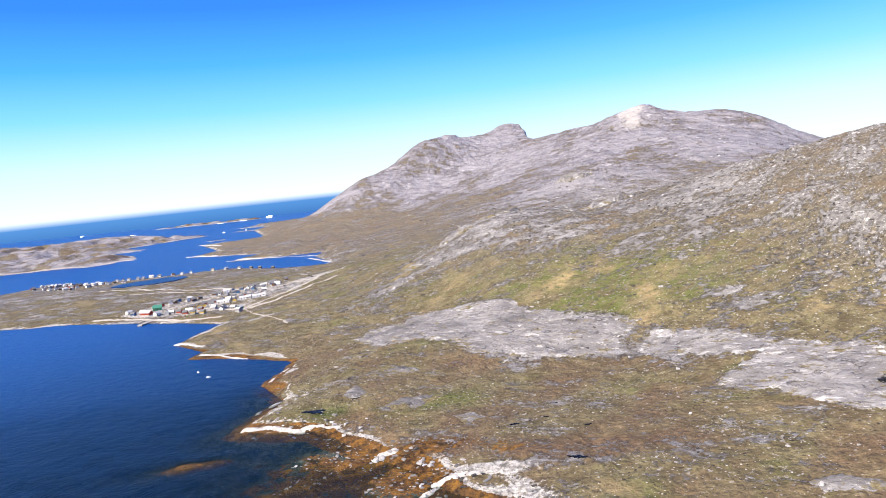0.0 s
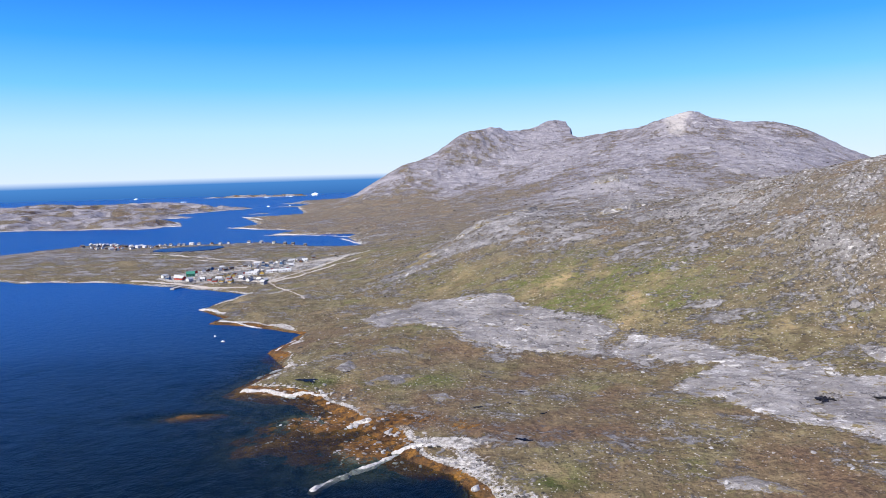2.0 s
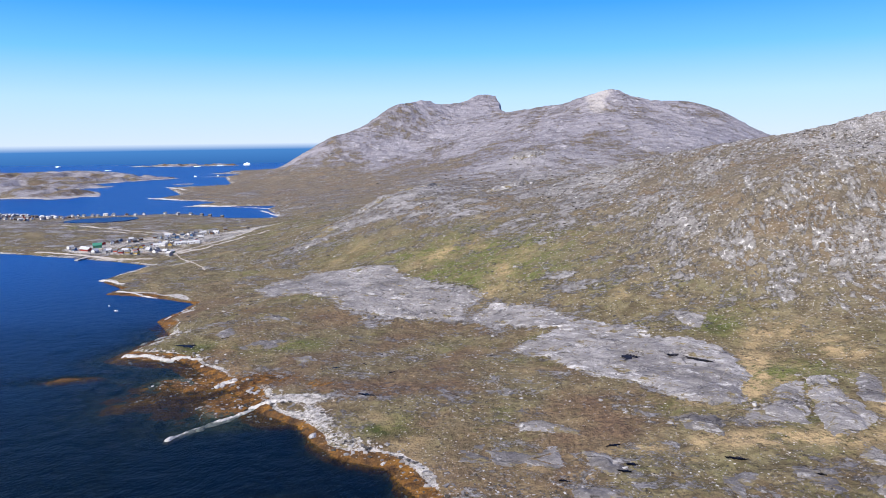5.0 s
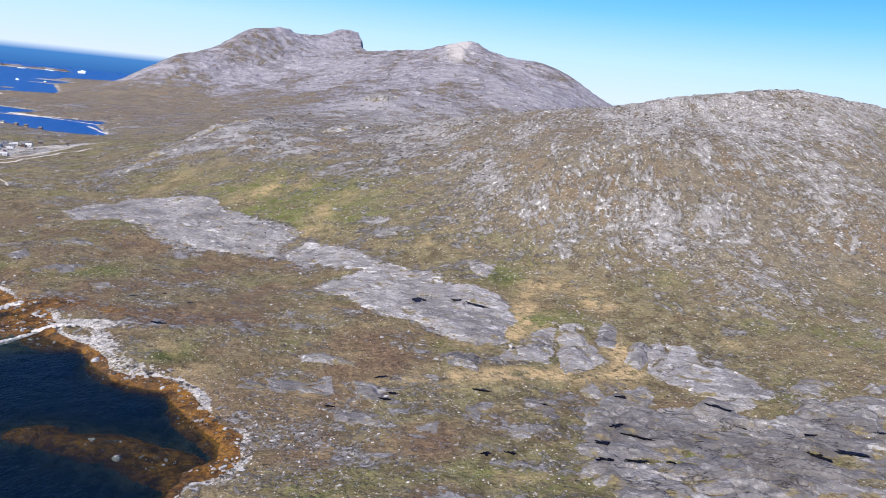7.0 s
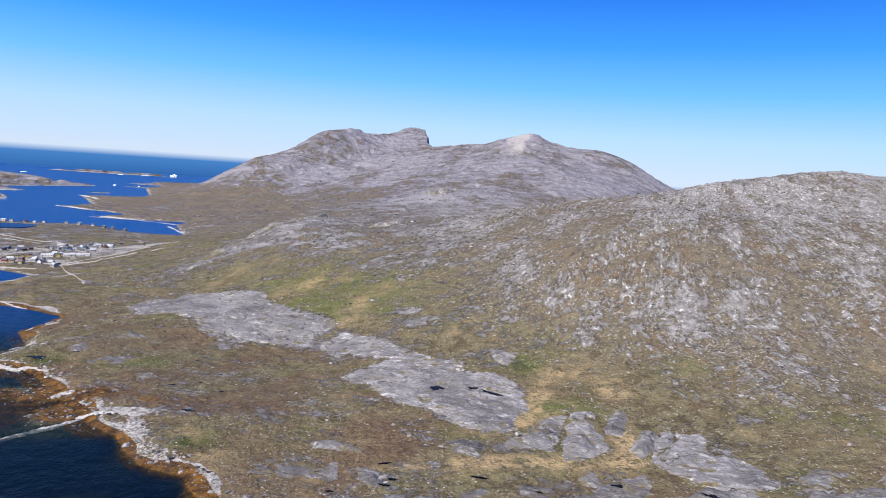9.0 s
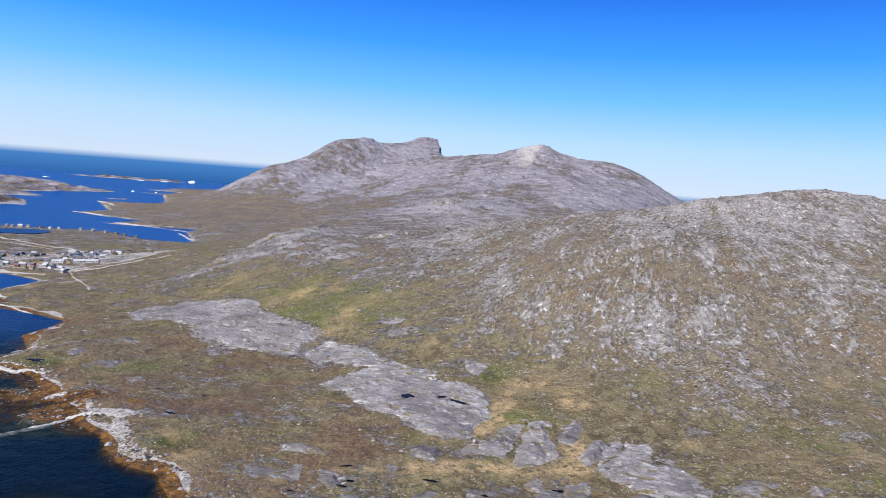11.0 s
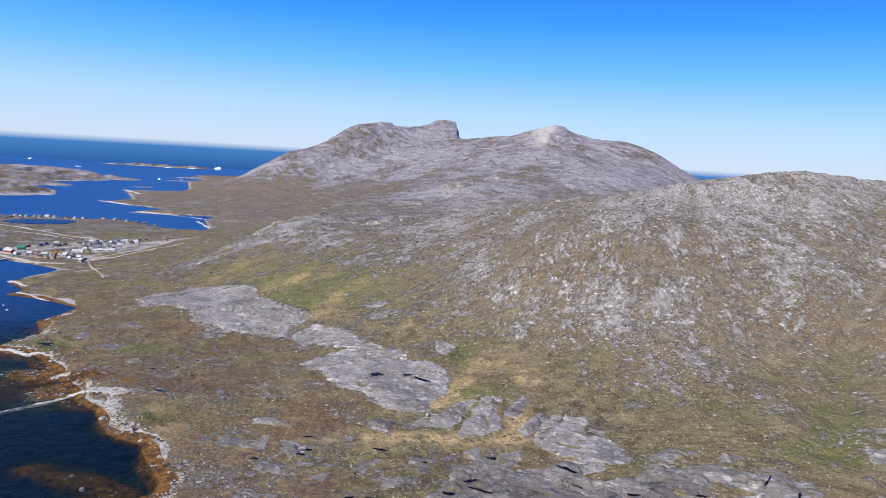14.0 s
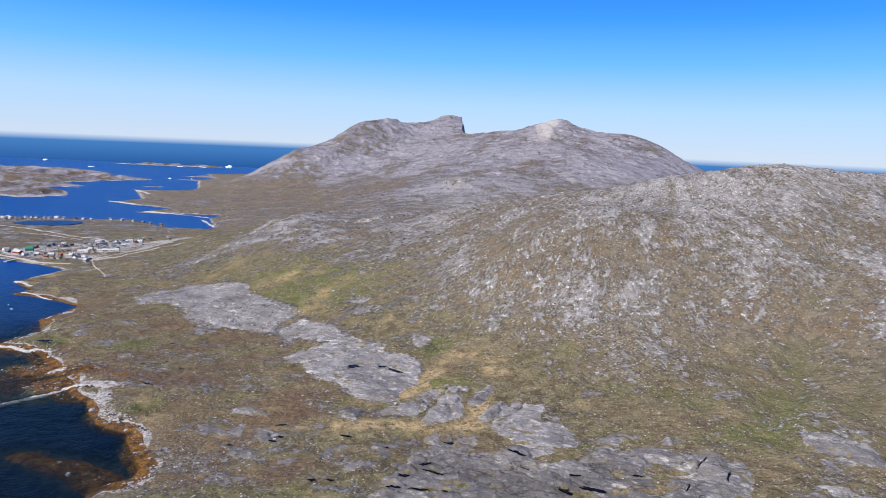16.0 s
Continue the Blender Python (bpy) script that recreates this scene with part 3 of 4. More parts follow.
    wid = 3.6 + 0.003 * np.clip(y - 300, 0, 3000) + 5 * fbm(x, y, 30, 2, 2)
    rim = 9.0 * near * (0.7 + 0.6 * fbm(x, y, 40, 2, 1))
    sand = step(rim - 1.5, rim + 0.8, s) * (1 - step(rim + wid - 1, rim + wid + 2, s)) * (0.66 + 0.35 * fbm(x, y, 25, 3, 3))
    sand = sand + 0.75 * blob(x, y, 6, 303, 24, 3.5, -12) + 0.7 * blob(x, y, 22, 280, 6, 16, 30) + 0.5 * blob(x, y, 45, 245, 20, 9, -30) + 0.7 * blob(x, y, -214, 744, 20, 7, 40)
    town = inside(x, y, [(-470, 885), (-400, 845), (-330, 815), (-240, 800), (-190, 880), (-190, 1030), (-330, 1030), (-430, 960)])
    sand = sand + (0.56 + 0.30 * fbm(x, y, 30, 3, 2)) * step(0, 25, town) + 0.5 * step(0, 15, inside(x, y, [(-260, 985), (-200, 960), (-140, 1030), (-190, 1060)]))
    weed = step(-13, -7, s) * (1 - step(rim - 0.5, rim + 1.5, s)) * near * (0.85 + 0.4 * fbm(x, y, 22, 3, 5))
    weed = np.where(s < 0, weed + 0.95 * blob(x, y, 50, 176, 44, 20, -30) + 0.8 * blob(x, y, 60, 220, 45, 45) + (0.62 + 0.5 * fbm(x, y, 12, 3, 1)) * blob(x, y, -60, 325, 50, 40) + 0.9 * blob(x, y, -147, 353, 18, 8) + 0.8 * blob(x, y, -84, 306, 24, 16), weed) * step(-2.6, -1.1, h)
    weed = weed + (0.55 * blob(x, y, -22, 334, 46, 11, -20) + 0.35 * blob(x, y, 36, 312, 20, 4, -25)) * (s > 0) * np.clip(0.8 + 0.8 * fbm(x, y, 16, 3, 3), 0, 1.3)
    bed = step(2, -3, s) * near
    scree = 1.0 * blob(x, y, 655, 2390, 26, 95, -8) + 0.8 * blob(x, y, 690, 2470, 32, 32)
    straw = straw * np.clip(0.7 + 0.9 * fbm(x, y, 13, 3, 6), 0, 1.2)
    lush = lush * np.clip(0.75 + 0.8 * fbm(x, y, 17, 3, 0), 0, 1.2)
    rock = rock * (1 - 0.30 * np.clip(lush, 0, 1)) * (1 - 0.7 * np.clip(straw, 0, 1))
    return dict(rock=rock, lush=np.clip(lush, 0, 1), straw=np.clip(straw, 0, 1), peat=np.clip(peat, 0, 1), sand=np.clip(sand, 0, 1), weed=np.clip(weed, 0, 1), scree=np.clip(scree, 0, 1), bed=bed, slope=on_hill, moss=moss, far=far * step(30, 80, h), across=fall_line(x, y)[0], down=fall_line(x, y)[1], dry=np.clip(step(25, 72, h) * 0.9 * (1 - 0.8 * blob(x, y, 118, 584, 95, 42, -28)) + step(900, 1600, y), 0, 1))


# ---------------------------------------------------------------- mesh helpers
def axis(start, *legs):
    """Grid lines from start: (end, spacing) leg by leg."""
    out, at = [start], start
    for end, gap in legs:
        n = max(1, round((end - at) / gap))
        out += [at + (end - at) * (i + 1) / n for i in range(n)]
        at = end
    return np.array(out)


def mesh_of(name, verts, quads, material, smooth=True, attrs=None):
    me = bpy.data.meshes.new(name)
    n, k = quads.shape
    me.vertices.add(len(verts))
    me.vertices.foreach_set("co", np.ascontiguousarray(verts, np.float32).ravel())
    me.loops.add(n * k)
    me.loops.foreach_set("vertex_index", np.ascontiguousarray(quads, np.int32).ravel())
    me.polygons.add(n)
    me.polygons.foreach_set("loop_start", np.arange(n, dtype=np.int32) * k)
    me.polygons.foreach_set("use_smooth", np.full(n, smooth))
    me.update(calc_edges=True)
    for key, value in (attrs or {}).items():
        me.attributes.new(key, "FLOAT", "POINT").data.foreach_set("value", np.ascontiguousarray(value, np.float32))
    me.materials.append(material)
    return me


def grid(xs, ys):
    nx, ny = len(xs), len(ys)
    x, y = [a.ravel() for a in np.meshgrid(xs, ys)]
    i = (np.arange(ny - 1)[:, None] * nx + np.arange(nx - 1)[None, :]).ravel()
    return x, y, np.stack([i, i + 1, i + nx + 1, i + nx], 1)


def cut(verts, quads, keep, attrs=None):
    """The part of a grid whose faces are kept."""
    quads = quads[keep]
    used = np.zeros(len(verts), bool)
    used[quads.ravel()] = True
    where = np.cumsum(used) - 1
    return verts[used], where[quads], {k: v[used] for k, v in (attrs or {}).items()}


def part(name, bm, material, parent, label=""):
    me = bpy.data.meshes.new(name)
    bm.to_mesh(me)
    bm.free()
    me.materials.append(material)
    ob = new(name, me)
    ob.parent = parent
    return tagged(ob, label)


def box(bm, x0, x1, y0, y1, z0, z1):
    v = [bm.verts.new((x, y, z)) for z in (z0, z1) for y in (y0, y1) for x in (x0, x1)]
    for f in ((0, 2, 3, 1), (4, 5, 7, 6), (0, 1, 5, 4), (2, 6, 7, 3), (0, 4, 6, 2), (1, 3, 7, 5)):
        bm.faces.new([v[i] for i in f])


def ground_at(x, y):
    return float(land(np.array([float(x)]), np.array([float(y)]))[0])


# ---------------------------------------------------------------- ground, hill, mountain
xs = axis(-1100, (-300, 9), (-100, 3), (480, 1.5), (900, 2.2), (1400, 7), (2900, 40))
ys = axis(-1400, (90, 35), (420, 1.5), (700, 2.0), (1100, 3.5), (2000, 7), (3350, 6.5), (3950, 25))
gx, gy, quads = grid(xs, ys)
gs = shore_distance(gx, gy)
gz = land(gx, gy, gs)
tags = cover(gx, gy, gz, gs)
verts = np.stack([gx, gy, gz], 1)
wet = (gz[quads] < -7).all(1)
mx, my, mz = gx[quads].mean(1), gy[quads].mean(1), gz[quads].mean(1)
is_mountain = (my > 1950 - 0.25 * np.abs(mx - 500)) & (mx > -620) & (mz > 12)
is_hill = (my < 1150) & (mx > 180) & (mz > 45 + 0.02 * my) & ~is_mountain
for name, label, keep in (
        ("ground", "heath and rock along a stony shore", ~is_mountain & ~is_hill & ~wet),
        ("hill", "rounded rocky hill with patchy brown heath", is_hill & ~wet),
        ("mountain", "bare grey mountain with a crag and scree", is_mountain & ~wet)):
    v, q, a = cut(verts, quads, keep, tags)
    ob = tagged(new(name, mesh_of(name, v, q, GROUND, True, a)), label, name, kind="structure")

# ---------------------------------------------------------------- the sea
sx = axis(-9000, (-1500, 400), (-420, 30), (130, 2.5), (3000, 200), (9000, 600))
sy = axis(-6000, (80, 300), (520, 2.5), (1500, 25), (9000, 300))
x, y, q = grid(sx, sy)
depth = -land(x, y)
shallow = step(-400, -330, x) * step(515, 440, y) * step(85, 110, y) * step(128, 118, x)
deep = 1 - shallow * np.exp(-np.maximum(depth - 0.1, 0) / 3.4)
deep = np.clip(0.12 + 0.88 * deep, 0, 1)
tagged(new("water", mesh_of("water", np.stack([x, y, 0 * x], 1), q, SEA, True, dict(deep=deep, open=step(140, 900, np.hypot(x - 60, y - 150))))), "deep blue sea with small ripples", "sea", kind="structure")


# ---------------------------------------------------------------- islands
def island(outline, height, lump, cells, label, seed):
    px, py = np.array([p[0] for p in outline]), np.array([p[1] for p in outline])
    x, y, q = grid(np.linspace(px.min() - 60, px.max() + 60, cells[0]), np.linspace(py.min() - 60, py.max() + 60, cells[1]))
    wob = fbm(x, y, 120, 4, seed) * 26
    s = inside(x + wob, y - wob, outline)
    h = np.where(s > 0, height * (1 - np.exp(-np.maximum(s, 0) / 110)) * (0.75 + 0.5 * fbm(x, y, 260, 4, seed + 1)) + lump * (0.4 - np.abs(fbm(x, y, 110, 4, seed + 2))) * np.clip(s / 60, 0, 1) + 0.4, 0.05 * s)
    t = dict(rock=np.clip(0.60 + 0.5 * fbm(x, y, 60, 4, seed), 0, 1), sand=np.clip(step(-4, 1, s) * (1 - step(7, 15, s)), 0, 1) * 0.8, peat=np.clip(fbm(x, y, 90, 3, seed + 3), 0, 1))
    t["dry"], t["far"], t["across"], t["down"] = 0 * x + 0.8, 0 * x + 0.8, x, y
    for k in ("lush", "straw", "weed", "scree", "bed", "slope", "moss"):
        t[k] = 0 * x
    v, q, t = cut(np.stack([x, y, h], 1), q, (h[q] > -3).any(1), t)
    return tagged(new("island", mesh_of("island", v, q, GROUND, True, t)), label, "island", kind="structure")


island([(-2900, 1950), (-1900, 1900), (-1160, 1885), (-990, 1855), (-885, 1960), (-1005, 2150), (-1300, 2200), (-1120, 2300), (-1050, 2390), (-1240, 2560), (-1100, 2800), (-1030, 2950), (-1200, 3060), (-1500, 3330), (-2200, 3500), (-2900, 3100)], 24, 22, (330, 300), "low rocky island with pale shores", 1)
island([(-1930, 4540), (-1600, 4500), (-1200, 4560), (-1240, 4650), (-1500, 4690), (-1800, 4640)], 22, 26, (170, 60), "long low skerry far out at sea", 4)
island([(-900, 2500), (-820, 2490), (-815, 2530), (-880, 2545)], 3, 2, (30, 20), "flat bare skerry", 2)
island([(-1010, 3310), (-830, 3260), (-690, 3330), (-720, 3440), (-910, 3430)], 12, 12, (70, 45), "pale rocky islet beside a far headland", 5)
island([(-960, 3030), (-700, 2990), (-690, 3060), (-900, 3080)], 5, 4, (60, 30), "flat bare skerry", 3)


# ---------------------------------------------------------------- bare rock slabs
def blocks(u, v, wide, long, seed):
    """Joint blocks: distance to the nearest joint, and two random numbers for each block."""
    r = np.random.RandomState(seed + 50).rand(64, 64, 4)
    p, q = u / long, v / wide
    ip, iq = np.floor(p).astype(int), np.floor(q).astype(int)
    d1, d2 = np.full(p.shape, 9.0), np.full(p.shape, 9.0)
    ra, rb = np.zeros(p.shape), np.zeros(p.shape)
    for di in (-1, 0, 1):
        for dj in (-1, 0, 1):
            c = r[(ip + di) & 63, (iq + dj) & 63]
            d = np.hypot(ip + di + c[..., 0] - p, iq + dj + c[..., 1] - q)
            near = d < d1
            d2 = np.where(near, d1, np.minimum(d2, d))
            ra, rb, d1 = np.where(near, c[..., 2], ra), np.where(near, c[..., 3], rb), np.where(near, d, d1)
    return (d2 - d1) * wide, ra, rb


def slab_height(x, y, sd, thick, seed, dip, rugged):
    """Rise of a slab over the ground: a worn top, broken into ledges by seams and joints."""
    u, v = x * math.cos(dip) + y * math.sin(dip), -x * math.sin(dip) + y * math.cos(dip)
    u, v = u + 3 * fbm(x, y, 40, 2, seed), v + 2.5 * fbm(x, y, 45, 3, seed + 2)
    seam = np.abs(fbm(u * 0.35, v, 15, 3, seed))
    joint, ra, rb = blocks(u, v, 13, 42, seed)
    small, sa, sb = blocks(u + 40, v, 5.5, 20, seed + 1)
    rise = 0.62 * thick * step(-0.4, 4.5, sd) * (0.6 + 0.4 * step(0, 16, sd))
    ledge = np.floor(fbm(u * 0.5, v, 30 / rugged ** 0.6, 3, seed + 1) * 4.0) * 0.4 * rugged ** 0.7
    ledge = np.maximum(ledge, -0.4 * rugged) + rugged * (0.55 * ra + 0.22 * sa)
    hump = 0.05 * rugged * np.minimum(joint, 5) - 1.0 * rugged * (rb > 0.5) * (1 - step(0.1, 1.4, joint)) - 0.3 * rugged * (sb > 0.6) * (1 - step(0.1, 1.0, small))
    return rise + step(1, 5, sd) * (ledge + hump - 0.35 * rugged * (1 - step(0.0, 0.04 + 0.025 * rugged, seam)) + 0.22 * rugged * fbm(x, y, 4, 3, seed + 2))


def rock_slab(outline, thick, seed, label, dip=0.5, gap=1.1, pools=(), gaps=1.45, tone=0.66, rugged=1.0):
    px, py = [p[0] for p in outline], [p[1] for p in outline]
    x, y, q = grid(np.arange(min(px) - 4, max(px) + 4 + gap, gap), np.arange(min(py) - 4, max(py) + 4 + gap, gap))
    reach = min(1.0, (max(px) - min(px)) / 60)
    wob, wob2 = fbm(x, y, 26, 4, seed, 0.6) * 4 * reach + fbm(x, y, 7, 3, seed, 0.7) * 3.0 * reach, fbm(x, y, 22, 4, seed + 2, 0.6) * 4 * reach + fbm(x, y, 6, 3, seed + 5, 0.7) * 3.0 * reach
    sd = inside(x + wob, y + wob2, outline)
    hole = fbm(x * 0.75 + y * 0.2, y * 1.3 - x * 0.3, 20, 4, seed + 4, 0.6)
    sd = np.minimum(sd, (gaps - hole - 0.75 * np.exp(-np.maximum(sd, 0) / 9)) * 9)
    z = land(x, y) + np.where(sd > -0.3, slab_height(x, y, sd, thick, seed, dip, rugged), -1.2)
    for cx, cy, rx, ry, turn in pools:
        near = blob(x, y, cx, cy, rx, ry, turn)
        level = float(z[np.argmax(near)])
        z = np.where(near > 0.42, np.minimum(z, level - 0.5), z)
        pool_or_shade(cx, cy, rx, ry, turn, level - 0.15, seed)
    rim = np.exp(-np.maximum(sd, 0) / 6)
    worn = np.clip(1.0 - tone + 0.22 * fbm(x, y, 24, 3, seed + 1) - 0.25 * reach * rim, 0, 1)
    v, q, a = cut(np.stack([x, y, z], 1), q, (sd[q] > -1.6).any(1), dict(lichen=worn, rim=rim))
    return tagged(new("rock_slab", mesh_of("rock_slab", v, q, SLAB, rugged < 2, a)), label, "rock", "rock slabs")


# flat dark sheet: still pools, and the shade inside cracks of bare rock
def pool_or_shade(cx, cy, rx, ry, turn, level, seed, label="dark still sheet for pools and crevice shade in bare rock"):
    ring, c, s = [], math.cos(radians(turn)), math.sin(radians(turn))
    bm = bmesh.new()
    for i in range(44):
        a = i / 44 * math.tau
        k = (math.cos(a) + cx, math.sin(a) + cy, seed * 1.7)
        r = max(0.16, 1.02 * (0.66 + 0.9 * noise.noise([1.9 * n for n in k]) + 0.7 * noise.noise([4.3 * n for n in k])))
        u, v = rx * r * math.cos(a), ry * r * math.sin(a)
        ring.append((u * c - v * s, u * s + v * c))
    top = [bm.verts.new((u, v, 0)) for u, v in ring]
    low = [bm.verts.new((u * 0.8, v * 0.8, -0.5)) for u, v in ring]
    bm.faces.new(top)
    for i in range(44):
        bm.faces.new((top[i], low[i], low[(i + 1) % 44], top[(i + 1) % 44]))
    me = bpy.data.meshes.new("pool_or_shade")
    bm.to_mesh(me)
    bm.free()
    me.materials.append(POOL)
    ob = new("pool_or_shade", me)
    ob.location = (cx, cy, level)
    return tagged(ob, label, "pool", "rock pools")


rock_slab(SLAB_LINES[0], 1.1, 1, "broad flat slab of pale grey gneiss in heath", -0.6, gaps=1.25, tone=0.72, rugged=0.6)
rock_slab(SLAB_LINES[1], 0.9, 2, "worn grey rock slab with pale edges", -0.6, gaps=1.25, tone=0.72, rugged=0.6)
rock_slab(SLAB_LINES[2], 1.2, 3, "large cracked slab of grey gneiss with dark pools", -0.6, 1.0,
          [(204, 324, 7, 4.6, 25), (228, 316, 6.5, 2.2, 10), (237, 306, 8, 2.8, -40)], gaps=1.3, tone=0.78, rugged=0.65)
rock_slab(SLAB_LINES[3], 1.6, 4, "lumpy grey rock outcrop at the foot of the hill", 0.9, 0.9, gaps=1.5, tone=0.72, rugged=0.9)
rock_slab([(278, 268), (293, 267), (287, 241), (289, 221), (274, 209), (259, 209), (264, 229)], 1.8, 15, "steep-sided grey rock outcrop at the hill's foot", 1.0, 0.9, gaps=1.5, tone=0.72, rugged=0.9)
rock_slab([(292, 246), (307, 270), (312, 260), (299, 232), (290, 234)], 1.4, 16, "small lumpy outcrop of pale rock", 1.0, 0.9, rugged=0.9)
rock_slab([(305, 230), (315, 238), (320, 230), (311, 215), (300, 204), (296, 212)], 4.5, 5, "upstanding knob of grey rock", 1.0, 0.9)
rock_slab([(248, 382), (268, 371), (256, 351), (249, 364)], 1.6, 6, "small pale patch of bare rock", 0.4, 0.9)
rock_slab([(304, 200), (311, 221), (322, 234), (344, 229), (338, 205), (355, 195), (354, 172), (338, 164), (322, 165), (308, 184)], 1.3, 17, "rough pale grey outcrop above a bedrock field", 0.7, 0.9, gaps=1.0, tone=0.70, rugged=0.9)
# tarn pools, and dark sheets for shaded crevices and steep faces
FIELD_POOLS_AND_SHADE = [(234, 183, 3, 1.2, -20), (262, 178, 2, 1.3, 0), (278, 180, 1.6, 2.6, 60), (301, 178, 5, 1.2, -10), (306, 173, 4, 1.4, -50), (316, 159, 7, 2.2, -40), (322, 144, 5, 1.6, -40), (298, 141, 5, 1.2, -35), (264, 155, 4, 1.6, 25), (268, 145, 6, 1.3, -30),
               (253, 142, 4, 2.4, -30), (263, 129, 7, 1.6, -5), (277, 125, 6, 1.2, -25), (345, 133, 4, 1.2, 0), (336, 118, 5, 2.6, -40)]
# long cracks, their shade laid in as narrow dark sheets
LONG_CRACKS = [(248, 130, 5, 1.6, -10), (350, 116, 7, 1.8, -20), (384, 113, 11, 1.6, -8), (377, 129, 5, 1.0, -12), (413, 136, 9, 0.9, 53), (398, 113, 7, 0.8, 60), (421, 120, 6, 0.8, 60)]
rock_slab([(230, 128), (247, 155), (258, 170), (272, 186), (292, 191), (306, 176), (318, 170), (336, 166), (354, 176), (382, 184), (406, 166), (427, 152), (438, 129), (424, 100), (390, 86), (336, 82), (278, 84), (236, 100)], 1.6, 7, "wide rugged field of dark grey bedrock with cracks", -0.45, 0.8, gaps=0.64, tone=0.45, rugged=1.8, pools=FIELD_POOLS_AND_SHADE + LONG_CRACKS)
rock_slab([(472, 146), (479, 165), (494, 162), (511, 148), (505, 125), (487, 126)], 1.8, 8, "grey rock outcrop above a green hollow", -0.5, 0.9, gaps=0.8, rugged=1.1)
rock_slab([(446, 106), (466, 118), (480, 111), (488, 98), (462, 90)], 1.4, 18, "low grey outcrop beside dark heath", -0.5, 0.9, gaps=0.8, tone=0.55, rugged=1.1)
for k, line in enumerate((
        [(112, 229), (143, 226), (145, 200), (136, 201), (112, 216)], [(151, 220), (166, 214), (169, 200), (158, 195), (153, 209)],
        [(202, 192), (223, 192), (213, 180), (204, 169), (201, 177)], [(232, 190), (249, 189), (244, 170), (235, 167), (229, 178)],
        [(219, 165), (226, 163), (221, 144), (213, 154)], [(256, 178), (267, 174), (259, 159), (253, 162)],
        [(177, 170), (190, 175), (185, 163), (177, 161)], [(140, 197), (164, 185), (160, 173), (142, 183)],
        [(260, 199), (272, 198), (272, 181), (262, 186)], [(93, 235), (110, 234), (112, 215), (96, 219)],
        [(123, 258), (157, 244), (156, 234), (127, 243)], [(200, 245), (225, 239), (217, 219), (203, 230)])):
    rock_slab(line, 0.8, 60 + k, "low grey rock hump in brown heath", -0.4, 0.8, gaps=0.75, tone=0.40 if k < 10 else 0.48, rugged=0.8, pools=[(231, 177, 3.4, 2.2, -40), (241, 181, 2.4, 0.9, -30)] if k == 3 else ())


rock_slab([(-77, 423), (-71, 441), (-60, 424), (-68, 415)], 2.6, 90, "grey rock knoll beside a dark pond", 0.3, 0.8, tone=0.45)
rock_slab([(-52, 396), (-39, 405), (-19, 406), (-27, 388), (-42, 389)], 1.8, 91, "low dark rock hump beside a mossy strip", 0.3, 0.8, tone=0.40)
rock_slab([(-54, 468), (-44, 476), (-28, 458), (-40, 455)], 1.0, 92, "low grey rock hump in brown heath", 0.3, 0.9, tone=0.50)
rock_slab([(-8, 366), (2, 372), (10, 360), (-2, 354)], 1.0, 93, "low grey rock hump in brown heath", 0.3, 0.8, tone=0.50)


for k, (px, py, rx, ry, turn) in enumerate(((213, 198, 4, 1.0, -20), (172, 204, 3, 1.3, -15), (167, 199, 3.5, 0.8, -20), (202, 144, 3, 1.4, 0), (212, 142, 2.4, 1.0, -20), (167, 221, 3.5, 0.8, 10), (141, 198, 3, 0.8, -20))):
    pool_or_shade(px, py, rx, ry, turn, ground_at(px, py) + 0.5, 80 + k, "dark peaty pool in brown heath")
for k, (px, py, rx, ry, turn) in enumerate(((-92, 408, 11, 7, -10), (48, 297, 6, 2.2, -12), (23, 346, 3.2, 1.3, 10), (41, 353, 2.6, 1.0, -20), (60, 335, 3, 1.2, 15), (26, 405, 2.6, 1.1, 0), (49, 376, 2.2, 0.9, -15), (-34, 397, 4, 1.5, -8), (-68, 416, 3, 1.2, 20))):
    pool_or_shade(px, py, 0.8 * rx, 0.8 * ry, turn, ground_at(px, py) + 0.25, 40 + k, "dark peaty pool in brown heath")


for k, (ox, oy, w, d, high) in enumerate(((10, 820, 26, 12, 7), (-30, 790, 30, 10, 4), (70, 850, 34, 12, 5), (120, 880, 30, 12, 4), (330, 1735, 50, 34, 10), (-60, 745, 24, 9, 3), (180, 760, 36, 12, 3.5))):
    rock_slab([(ox - w, oy - 0.3 * d), (ox - 0.4 * w, oy + d), (ox + 0.5 * w, oy + 0.8 * d), (ox + w, oy), (ox + 0.3 * w, oy - d), (ox - 0.5 * w, oy - d)], high, 20 + k, "rough grey outcrop on a stony ridge", 0.3, 1.2 + 0.0008 * oy, rugged=2.2)


